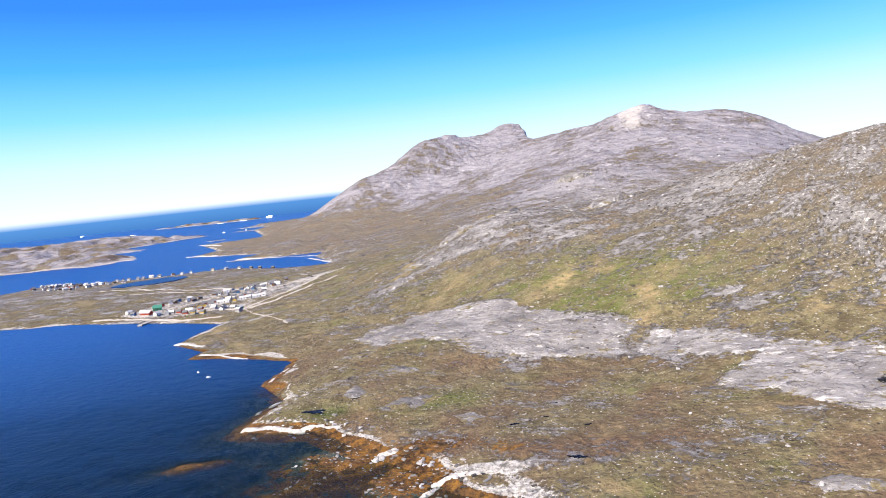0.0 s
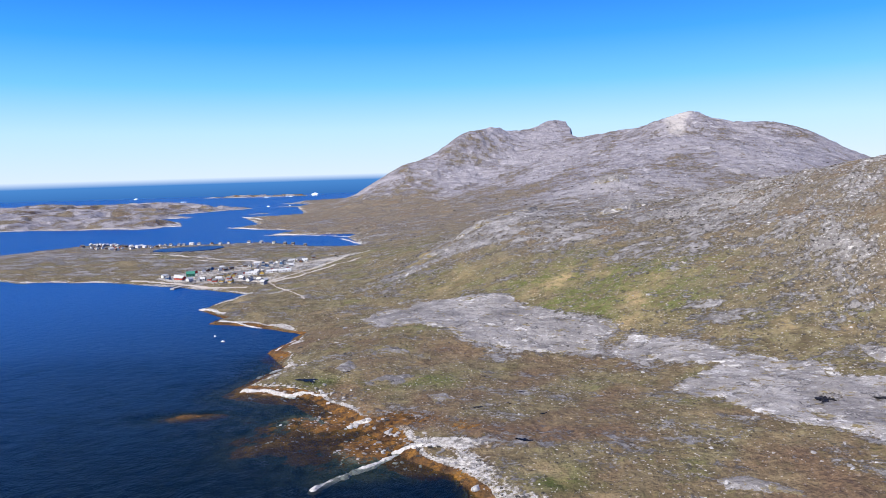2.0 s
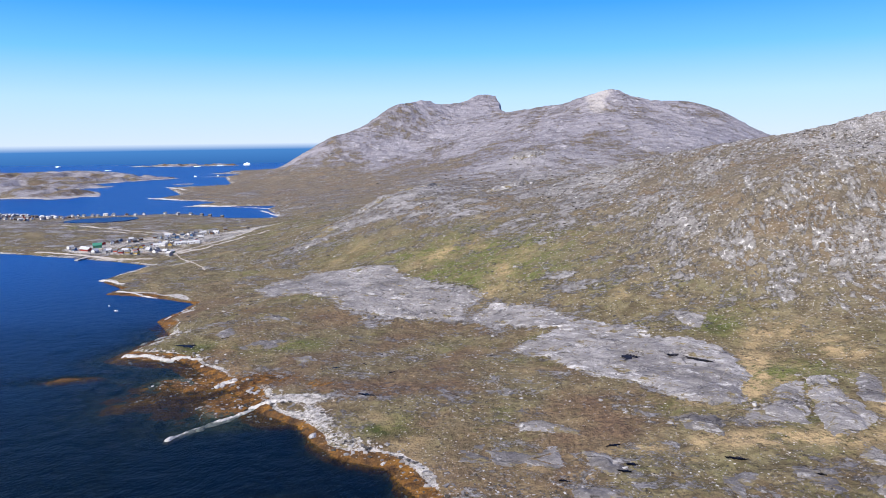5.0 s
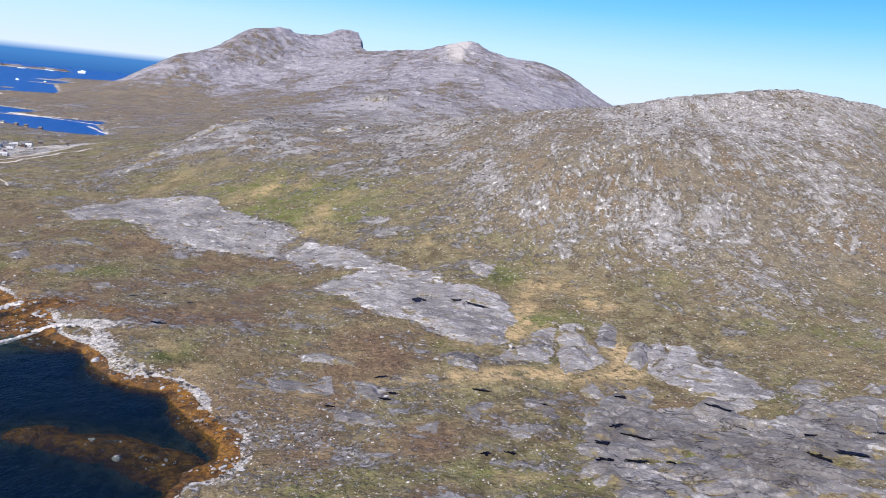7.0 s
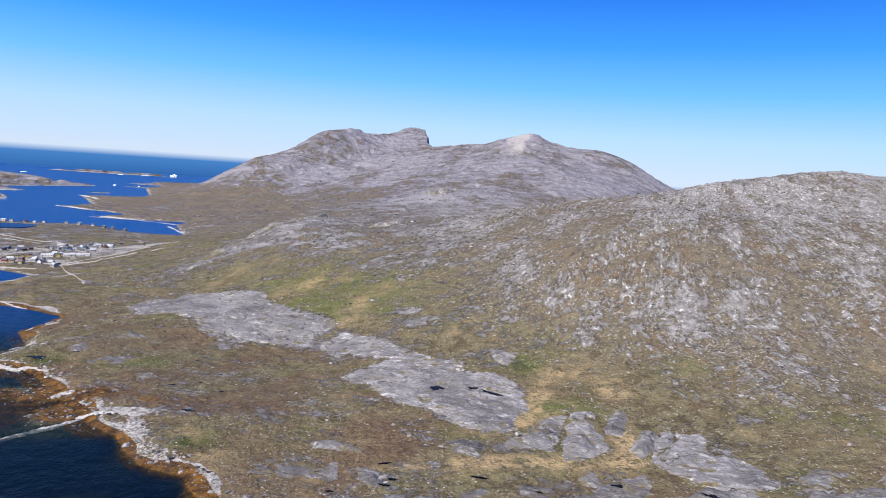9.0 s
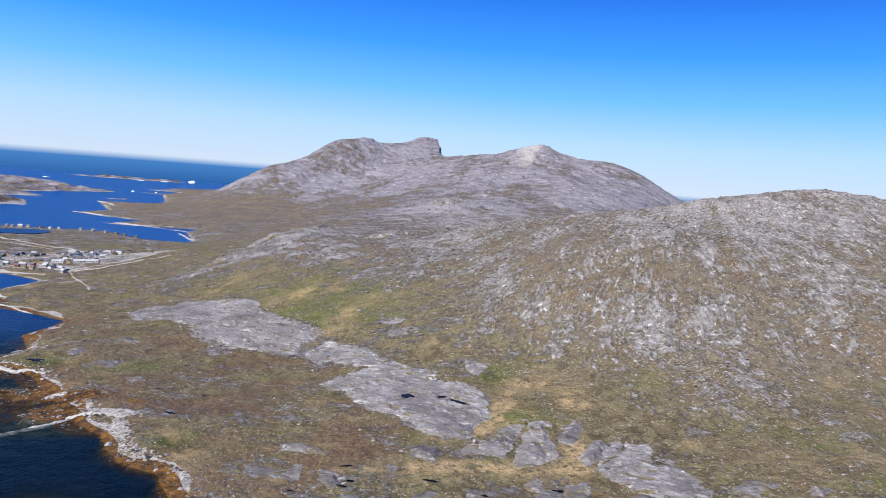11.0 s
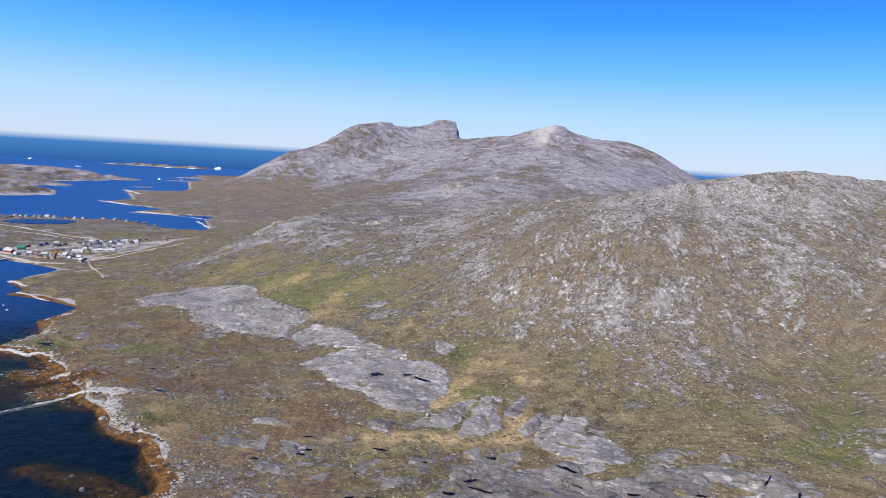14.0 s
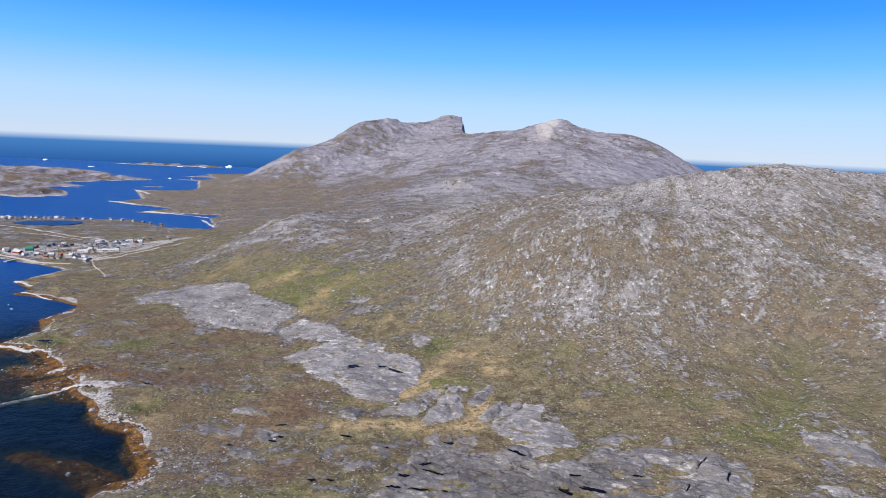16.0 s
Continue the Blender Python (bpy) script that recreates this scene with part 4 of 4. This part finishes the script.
# ---------------------------------------------------------------- the white ledge in the lagoon
def pale_ledge(ax, ay, bx, by, half, high, seed, label, gap=0.7):
    x, y, q = grid(np.arange(min(ax, bx) - 10 * gap, max(ax, bx) + 10 * gap, gap), np.arange(min(ay, by) - 10 * gap, max(ay, by) + 10 * gap, gap))
    ex, ey = bx - ax, by - ay
    t = np.clip(((x - ax) * ex + (y - ay) * ey) / (ex * ex + ey * ey), 0, 1)
    d = np.hypot(x - ax - t * ex, y - ay - t * ey - 2 * np.sin(t * 5)) + 0.35 * half * fbm(x, y, 10 * gap, 3, seed) + 0.25 * half * fbm(x, y, 3.6 * gap, 2, seed)
    rise = high * (1 - step(0.3, half, d)) * (0.7 + 0.6 * fbm(x, y, 6, 3, seed + 1))
    z = np.maximum(land(x, y), -0.3) + rise - np.where(d < half + 0.3, 0.0, 0.8)
    v, q, _ = cut(np.stack([x, y, z], 1), q, (d[q] < half + 0.3).any(1))
    return tagged(new("rock_ledge", mesh_of("rock_ledge", v, q, PALE, False)), label, "rock", "pale ledges")


def pale_material():
    m = Nodes("bleached_rock")
    col = m.mix(m.ramp(m.noise(2, 4, 0.7), 0.35, 0.6), (0.28, 0.265, 0.24), (0.50, 0.48, 0.45))
    return m.done(col, 0.85, m.noise(1, 4, 0.7), 0.3)


PALE = pale_material()
pale_ledge(-50, 258, -17, 299, 1.8, 1.5, 2, "long white rock ledge running out into water")
pale_ledge(-17, 300, 2, 303, 2.2, 0.8, 8, "pale rock rim round a small lagoon")
pale_ledge(-134, 399, -96, 390, 2.0, 1.0, 3, "white rock ledge on a low point")
pale_ledge(-96, 390, -74, 386, 1.8, 0.8, 4, "white rock ledge on a low point")
pale_ledge(-134, 432, -121, 458, 1.5, 0.7, 5, "pale rock rim along the shore")
pale_ledge(-143, 500, -136, 540, 1.5, 0.7, 6, "pale rock rim along the shore")
pale_ledge(-284, 677, -246, 652, 2.0, 0.8, 1, "pale stony spit reaching into water")
pale_ledge(-235, 612, -186, 588, 1.6, 0.7, 0, "pale stony spit reaching into water")
pale_ledge(-48, 336, -40, 341, 2.4, 1.3, 7, "lump of bleached rock above the tide")


for k, (ax, ay, bx, by, half) in enumerate(((-703, 1836, -560, 1740, 5), (-514, 1577, -420, 1566, 4), (-420, 1566, -290, 1500, 4), (-298, 1450, -235, 1335, 5), (-839, 2317, -700, 2110, 5), (-1038, 1926, -892, 1946, 5), (-1131, 2329, -1041, 2327, 6))):
    pale_ledge(ax, ay, bx, by, half, 1.5, 10 + k, "pale stony spit on a far shore", 2.5)


# ---------------------------------------------------------------- boulders
def boulder_mesh(seed):
    bm = bmesh.new()
    bmesh.ops.create_icosphere(bm, subdivisions=2, radius=1.0)
    for v in bm.verts:
        f = 1 + 0.55 * noise.noise(v.co * 1.1 + Vector((seed * 3.1, 0, 0))) + 0.15 * noise.noise(v.co * 3.0 + Vector((0, seed, 0)))
        v.co = Vector((v.co.x * f, v.co.y * f * 0.8, max(v.co.z * f * 0.7, -0.35)))
    me = bpy.data.meshes.new("boulder")
    bm.to_mesh(me)
    bm.free()
    me.materials.append(BOULDER)
    return me


rng = np.random.RandomState(11)
shapes = [boulder_mesh(i) for i in range(6)]
# the large ones, one by one: along the lagoon and on the plain
spots = [(-45, 336, 2.0), (-41, 339, 1.6), (-48, 334, 1.5), (-8, 301, 1.8), (24, 258, 2.4), (56, 166, 2.0), (44, 236, 1.3), (62, 227, 1.3), (52, 238, 1.0), (-20, 318, 1.6), (-26, 322, 1.4)]
for _ in range(60):
    a = rng.rand()
    spots.append((rng.uniform(-60, 500), rng.uniform(150, 560), 0.6 + 0.9 * a ** 3))
for bx, by, size in spots:
    z = ground_at(bx, by)
    if z < -1.2:
        continue
    ob = new("boulder", shapes[rng.randint(6)])
    ob.location, ob.rotation_euler = (bx, by, z + 0.1 * size), (0, 0, rng.uniform(0, 6.28))
    ob.scale = (size, size, size * rng.uniform(0.7, 1.0))
    tagged(ob, "weathered pale boulder lying on the ground", "boulder", "large boulders")


def scatter(count, x0, x1, y0, y1, small, large, weight, name, label, seed, power=3.0, material=None):
    """Loose stones as one object; weight(x, y, h, s) says how likely they are."""
    r = np.random.RandomState(seed)
    x, y = r.uniform(x0, x1, count), r.uniform(y0, y1, count)
    s = shore_distance(x, y)
    h = land(x, y, s)
    keep = r.rand(count) < weight(x, y, h, s)
    x, y, h = x[keep], y[keep], h[keep]
    n = len(x)
    base = np.array([(i, j, k) for i in (-1, 1) for j in (-1, 1) for k in (-1, 1)], float) * 0.8
    tris = np.array([(0, 1, 3, 2), (4, 6, 7, 5), (0, 4, 5, 1), (2, 3, 7, 6), (0, 2, 6, 4), (1, 5, 7, 3)])
    size = small + (large - small) * r.rand(n) ** power
    pts = base[None] * (1 + 0.75 * (r.rand(n, len(base), 3) - 0.5)) * (size[:, None, None] * np.stack([1 + 1.3 * r.rand(n), 0.8 + 0.4 * r.rand(n), 0.45 + 0.3 * r.rand(n)], 1)[:, None, :])
    a = r.normal(-0.3, 0.7, n)[:, None]
    px = pts[..., 0] * np.cos(a) - pts[..., 1] * np.sin(a) + x[:, None]
    py = pts[..., 0] * np.sin(a) + pts[..., 1] * np.cos(a) + y[:, None]
    pz = pts[..., 2] + (h + 0.15 * size)[:, None]
    v = np.stack([px, py, pz], -1).reshape(-1, 3)
    t = (tris[None] + (np.arange(n) * len(base))[:, None, None]).reshape(-1, 4)
    return tagged(new(name, mesh_of(name, v, t, material or RUBBLE, False)), label, "stones", kind="stuff")


def rocky(gain, power=2.0):
    """More stones where more rock is bare."""
    return lambda x, y, h, s: np.clip(gain * cover(x, y, h, s)["rock"] ** power, 0, 1) * (s > 12)


def clumped(gain, size):
    """Stones in drifts, most of them where rock is bare."""
    return lambda x, y, h, s: np.clip(gain * cover(x, y, h, s)["rock"] ** 2 * np.clip(0.30 + 1.1 * fbm(x, y, size, 3, 2), 0.04, 1), 0, 1) * (s > 12)


def patchy(cx, cy, rx, ry):
    return lambda x, y, h, s: blob(x, y, cx, cy, rx, ry) * (s > 10) * np.clip(0.5 + 0.9 * fbm(x, y, 14, 3, 5), 0, 1)


scatter(60000, -150, 480, 120, 520, 0.14, 0.5, clumped(4.5, 24), "field_stones", "small stones strewn over heath", 1, 5.0)
scatter(110000, 180, 900, 230, 700, 0.16, 0.75, clumped(1.3, 30), "hill_stones", "pale angular blocks strewn over a rocky hillside", 2, 3.5)
scatter(34000, -150, 500, 460, 1000, 0.25, 1.1, rocky(1.1), "ridge_stones", "angular stones strewn over a low ridge", 3, 4.0)
scatter(9000, -300, 900, 950, 1850, 0.5, 2.2, rocky(0.8), "plateau_stones", "pale outcrops dotted over a rocky plateau", 6, 3.0)
scatter(9000, -350, 1250, 1850, 2750, 0.6, 2.2, rocky(0.5), "mountain_stones", "pale blocks strewn over a mountainside", 7, 3.0)
scatter(26000, -150, 110, 130, 480, 0.2, 1.0, lambda x, y, h, s: np.clip(1 - np.abs(s - 10) / 9, 0, 1) * (0.5 + 0.5 * fbm(x, y, 14, 2, 3)), "beach_stones", "pale rounded stones along the shore", 4)
scatter(9000, -130, 110, 140, 400, 0.2, 0.8, lambda x, y, h, s: (s < 0) * (h > -0.9) * 0.6, "tidal_stones", "wet stones among tidal weed", 5)
scatter(15000, 84, 175, 128, 215, 0.12, 0.5, patchy(122, 165, 26, 20), "scree_stones", "dark grey stones strewn behind the beach", 8, 3.0, DARK_RUBBLE)


# ---------------------------------------------------------------- the settlement
def gable_house(name, w, d, h, wall, roof, label, category="house"):
    """A boarded house with a gabled roof; the ridge runs along x."""
    top = new(name)
    rise = d * 0.36
    bm = bmesh.new()
    a = [bm.verts.new(p) for p in ((-w / 2, -d / 2, 0.4), (-w / 2, d / 2, 0.4), (-w / 2, d / 2, h), (-w / 2, 0, h + rise), (-w / 2, -d / 2, h))]
    b = [bm.verts.new((w / 2, v.co.y, v.co.z)) for v in a]
    bm.faces.new(a[::-1])
    bm.faces.new(b)
    for i, j in ((0, 1), (1, 2), (4, 0)):
        bm.faces.new((a[i], a[j], b[j], b[i]))
    part("wall", bm, PAINTS[wall], top)
    bm = bmesh.new()
    box(bm, -w / 2 - 0.08, w / 2 + 0.08, -d / 2 - 0.08, d / 2 + 0.08, -2.5, 0.42)
    part("foundation", bm, CONCRETE, top)
    for s in (-1, 1):
        bm = bmesh.new()
        o, k = 0.45, rise / (d / 2)
        lo = [(-w / 2 - o, s * (d / 2 + o), h - o * k), (w / 2 + o, s * (d / 2 + o), h - o * k), (w / 2 + o, 0, h + rise), (-w / 2 - o, 0, h + rise)]
        p = [bm.verts.new((x, y, z + 0.03)) for x, y, z in lo]
        q = [bm.verts.new((x, y, z + 0.25)) for x, y, z in lo]
        bm.faces.new(p)
        bm.faces.new(q)
        for i in range(4):
            bm.faces.new((p[i], p[(i + 1) % 4], q[(i + 1) % 4], q[i]))
        bmesh.ops.recalc_face_normals(bm, faces=bm.faces)
        part("roof", bm, ROOFS[roof], top)
    bm = bmesh.new()
    box(bm, w * 0.12, w * 0.12 + 0.6, 0.3, 0.9, h + rise * 0.5, h + rise + 0.7)
    part("chimney", bm, CONCRETE, top)
    for s in (-1, 1):
        for i in range(max(2, int(w / 3.2))):
            x = -w / 2 + (i + 0.5) * w / max(2, int(w / 3.2))
            bm = bmesh.new()
            if s < 0 and i == 0:
                box(bm, x - 0.45, x + 0.45, s * d / 2 - 0.05, s * d / 2 + 0.05, 0.5, 2.5)
                part("door", bm, PAINTS["brown"], top)
            else:
                box(bm, x - 0.6, x + 0.6, s * d / 2 - 0.05, s * d / 2 + 0.05, 1.4, 2.6)
                part("window", bm, GLASS, top)
    return tagged(top, label, category, "houses of the settlement")


homes = [gable_house("house", w, d, h, wall, roof, label) for w, d, h, wall, roof, label in (
    (5.8, 4.8, 2.7, "white", "dark", "white boarded house with a dark gabled roof"),
    (6.0, 4.8, 2.7, "red", "dark", "red boarded house with a dark gabled roof"),
    (5.8, 4.8, 2.7, "green", "grey", "green boarded house with a pale roof"),
    (6.2, 5.0, 2.7, "yellow", "dark", "yellow boarded house with a dark roof"),
    (5.8, 4.8, 2.7, "blue", "dark", "blue boarded house with a dark roof"),
    (6.6, 5.2, 2.7, "grey", "grey", "grey boarded house with a pale sheet roof"),
    (8.6, 5.2, 2.7, "white", "grey", "long white house with a pale roof"),
    (5.6, 4.6, 2.7, "brown", "dark", "brown boarded house with a dark roof"))]
used = set()


def place_house(kind, x, y, turn):
    m = Matrix.Translation((x, y, ground_at(x, y) + 0.6)) @ Euler((0, 0, radians(turn))).to_matrix().to_4x4()
    if kind not in used:
        used.add(kind)
        homes[kind].matrix_basis = m
    else:
        copy_thing(homes[kind], m)


def row(x0, y0, x1, y1, n, kinds, turn, jitter=6):
    for i in range(n):
        t = (i + 0.5) / n
        place_house(kinds[rng.randint(len(kinds))], x0 + (x1 - x0) * t + rng.uniform(-jitter, jitter), y0 + (y1 - y0) * t + rng.uniform(-jitter, jitter), turn + rng.choice((0, 0, 90)) + rng.uniform(-14, 14))


row(-350, 978, -250, 996, 11, (0, 6, 4, 5, 0, 7), 10, 4)
row(-340, 1003, -262, 1016, 8, (4, 6, 0, 5), 10, 4)
row(-300, 1020, -245, 1030, 4, (7, 4, 0), 10, 5)
row(-405, 920, -352, 972, 8, (4, 7, 7, 1, 0), 40, 5)
row(-410, 935, -375, 970, 4, (7, 4, 5), 40, 5)
row(-346, 880, -244, 905, 11, (0, 3, 6, 6, 5), 12, 5)
row(-335, 908, -258, 925, 8, (0, 4, 5, 1), 12, 6)
row(-320, 935, -262, 946, 5, (0, 5, 3), 12, 6)
row(-436, 893, -404, 882, 4, (6, 0, 4), -25, 5)
row(-380, 864, -318, 852, 6, (0, 6, 1, 5), -5, 5)
row(-345, 842, -300, 836, 3, (3, 1, 0), -8, 5)
row(-312, 868, -252, 815, 7, (6, 0, 2, 5), -20, 6)
row(-840, 1395, -640, 1275, 24, (0, 0, 6, 5, 7), -35, 12)
row(-820, 1352, -660, 1262, 20, (0, 6, 5, 4, 1), -35, 12)
row(-800, 1310, -690, 1240, 12, (0, 6, 5, 7), -35, 12)
row(-655, 1318, -500, 1330, 12, (0, 0, 6, 5, 7), 5, 7)
row(-640, 1300, -610, 1262, 4, (0, 7, 4), 30, 5)
row(-470, 1345, -320, 1290, 6, (0, 7, 5), -10, 10)
hall = gable_house("hall", 11, 8, 4.2, "green", "green", "large green hall with a white gable", "hall")
hall.matrix_basis = pose(-392, 897, ground_at(-392, 897) + 0.8, 0, 0, 20)
shed = gable_house("warehouse", 16, 7, 3.2, "red", "grey", "long red warehouse near the quay", "warehouse")
shed.matrix_basis = pose(-396, 872, ground_at(-396, 872) + 0.6, 0, 0, -22)


def track(points, width, label):
    """A gravel track laid on the ground."""
    line = []
    for (ax, ay), (bx, by) in zip(points, points[1:]):
        n = max(2, int(math.hypot(bx - ax, by - ay) / 4))
        line += [(ax + (bx - ax) * i / n, ay + (by - ay) * i / n) for i in range(n)]
    line = np.array(line + [points[-1]], float)
    side = np.gradient(line, axis=0)
    side = np.stack([-side[:, 1], side[:, 0]], 1) / np.linalg.norm(side, axis=1)[:, None]
    rows = []
    for k in np.linspace(-0.5, 0.5, 4):
        p = line + side * k * (width + 1.2 * fbm(line[:, 0], line[:, 1], 12, 2, 1)[:, None])
        rows.append(np.stack([p[:, 0], p[:, 1], land(p[:, 0], p[:, 1]) + 0.45], 1))
    v = np.concatenate(rows)
    n = len(line)
    i = (np.arange(3)[:, None] * n + np.arange(n - 1)[None]).ravel()
    return tagged(new("road", mesh_of("road", v, np.stack([i, i + n, i + n + 1, i + 1], 1), GRAVEL, True)), label, "road", kind="structure")


track([(-470, 880), (-420, 862), (-376, 838), (-330, 812), (-276, 800)], 6.5, "gravel road along the harbour")
track([(-400, 880), (-380, 896), (-338, 956), (-300, 962), (-250, 970), (-200, 990), (-160, 1040)], 6.5, "gravel road between houses")
track([(-338, 860), (-300, 845), (-256, 825), (-232, 870), (-208, 930), (-190, 1000)], 6.5, "gravel road up the slope")
track([(-256, 825), (-225, 770), (-205, 740), (-180, 706), (-172, 690)], 1.8, "gravel track over the heath")
track([(-399, 927), (-372, 968), (-344, 1022), (-290, 1012), (-237, 997), (-187, 968)], 5, "straight gravel road behind the houses")
track([(-248, 822), (-222, 847), (-179, 930), (-160, 960)], 6, "pale gravel road to a quarry")
track([(-539, 1078), (-487, 1072), (-444, 1063), (-377, 1035)], 4, "narrow gravel road across open ground")
track([(-600, 1150), (-520, 1120), (-430, 1075), (-360, 1050), (-300, 1000)], 6, "gravel road across open ground")


def lake():
    bm = bmesh.new()
    pts = [(-600, 1200), (-597, 1228), (-575, 1247), (-533, 1268), (-492, 1262), (-478, 1240), (-486, 1205), (-520, 1183), (-565, 1180)]
    z = max(ground_at(*p) for p in pts) + 0.2
    ring = []
    for (ax, ay), (bx, by) in zip(pts, pts[1:] + pts[:1]):
        for i in range(5):
            x, y = ax + (bx - ax) * i / 5, ay + (by - ay) * i / 5
            k = 3.0 * noise.noise((x * 0.05, y * 0.05, 3.0))
            ring.append((x + k, y - k))
    top = [bm.verts.new((x, y, z)) for x, y in ring]
    low = [bm.verts.new((x, y, z - 8)) for x, y in ring]
    bm.faces.new(top)
    for i in range(len(ring)):
        bm.faces.new((top[i], low[i], low[(i + 1) % len(ring)], top[(i + 1) % len(ring)]))
    me = bpy.data.meshes.new("water_lake")
    bm.to_mesh(me)
    bm.free()
    me.materials.append(LAKE)
    return tagged(new("water_lake", me), "small blue lake behind the settlement", "lake", kind="structure")


lake()


def jetty():
    top = new("jetty")
    bm = bmesh.new()
    box(bm, -3, 3, -16, 6, -3.0, 1.6)
    part("deck", bm, CONCRETE, top)
    for k in range(4):
        bm = bmesh.new()
        box(bm, 3.0, 3.35, -15 + 5 * k, -14.5 + 5 * k, -2.5, 1.9)
        part("fender", bm, PAINTS["brown"], top)
    top.matrix_basis = pose(-376, 828, 0, 0, 0, -12)
    return tagged(top, "short concrete jetty on the harbour shore", "jetty")


jetty()


# ---------------------------------------------------------------- boats and ice
def motor_boat(x, y, turn):
    top = new("motor_boat")
    bm = bmesh.new()
    pts = [(-1.0, -3), (1.0, -3), (1.2, 0), (0.8, 2), (0, 3.4), (-0.8, 2), (-1.2, 0)]
    lo = [bm.verts.new((px * 0.75, py * 0.9, -0.3)) for px, py in pts]
    hi = [bm.verts.new((px, py, 0.9)) for px, py in pts]
    bm.faces.new(lo[::-1])
    bm.faces.new(hi)
    for i in range(7):
        bm.faces.new((lo[i], lo[(i + 1) % 7], hi[(i + 1) % 7], hi[i]))
    part("hull", bm, PAINTS["white"], top)
    bm = bmesh.new()
    box(bm, -0.7, 0.7, -0.8, 1.0, 0.9, 1.8)
    part("cabin", bm, PAINTS["white"], top)
    top.matrix_basis = pose(x, y, 0, 0, 0, turn)
    top.scale = (0.6, 0.6, 0.6)
    return tagged(top, "small white motor boat lying at a mooring", "boat", "moored boats")


for bx, by, turn in ((-217, 555, 40), (-202, 536, 80)):
    motor_boat(bx, by, turn)


def iceberg(x, y, w, d, h, seed, label):
    bm = bmesh.new()
    bmesh.ops.create_icosphere(bm, subdivisions=3, radius=1.0)
    for v in bm.verts:
        p = v.co.copy()
        f = 1 + 0.5 * noise.noise(p * 1.3 + Vector((seed, seed, 0))) + 0.25 * noise.noise(p * 3.1 + Vector((0, seed, 0)))
        v.co = Vector((p.x * f * w / 2, p.y * f * d / 2, max(math.copysign(abs(p.z) ** 0.6, p.z) * f * h, -2)))
    me = bpy.data.meshes.new("iceberg")
    bm.to_mesh(me)
    bm.free()
    me.materials.append(ICE)
    ob = new("iceberg", me)
    ob.location = (x, y, 0)
    return tagged(ob, label, "iceberg", "icebergs")


iceberg(-1170, 4570, 40, 26, 16, 1, "white iceberg with a blocky top")
iceberg(-1320, 4480, 46, 20, 5, 2, "low white ice floe beside a skerry")
iceberg(-1450, 4430, 40, 18, 4, 3, "low white ice floe beside a skerry")
iceberg(-990, 3050, 13, 9, 5, 4, "small white iceberg adrift")
iceberg(-905, 3100, 10, 7, 3, 5, "small white iceberg adrift")
iceberg(-1790, 3920, 40, 16, 3, 6, "flat white ice floe")
iceberg(-2450, 4620, 34, 20, 8, 8, "small white iceberg far out")
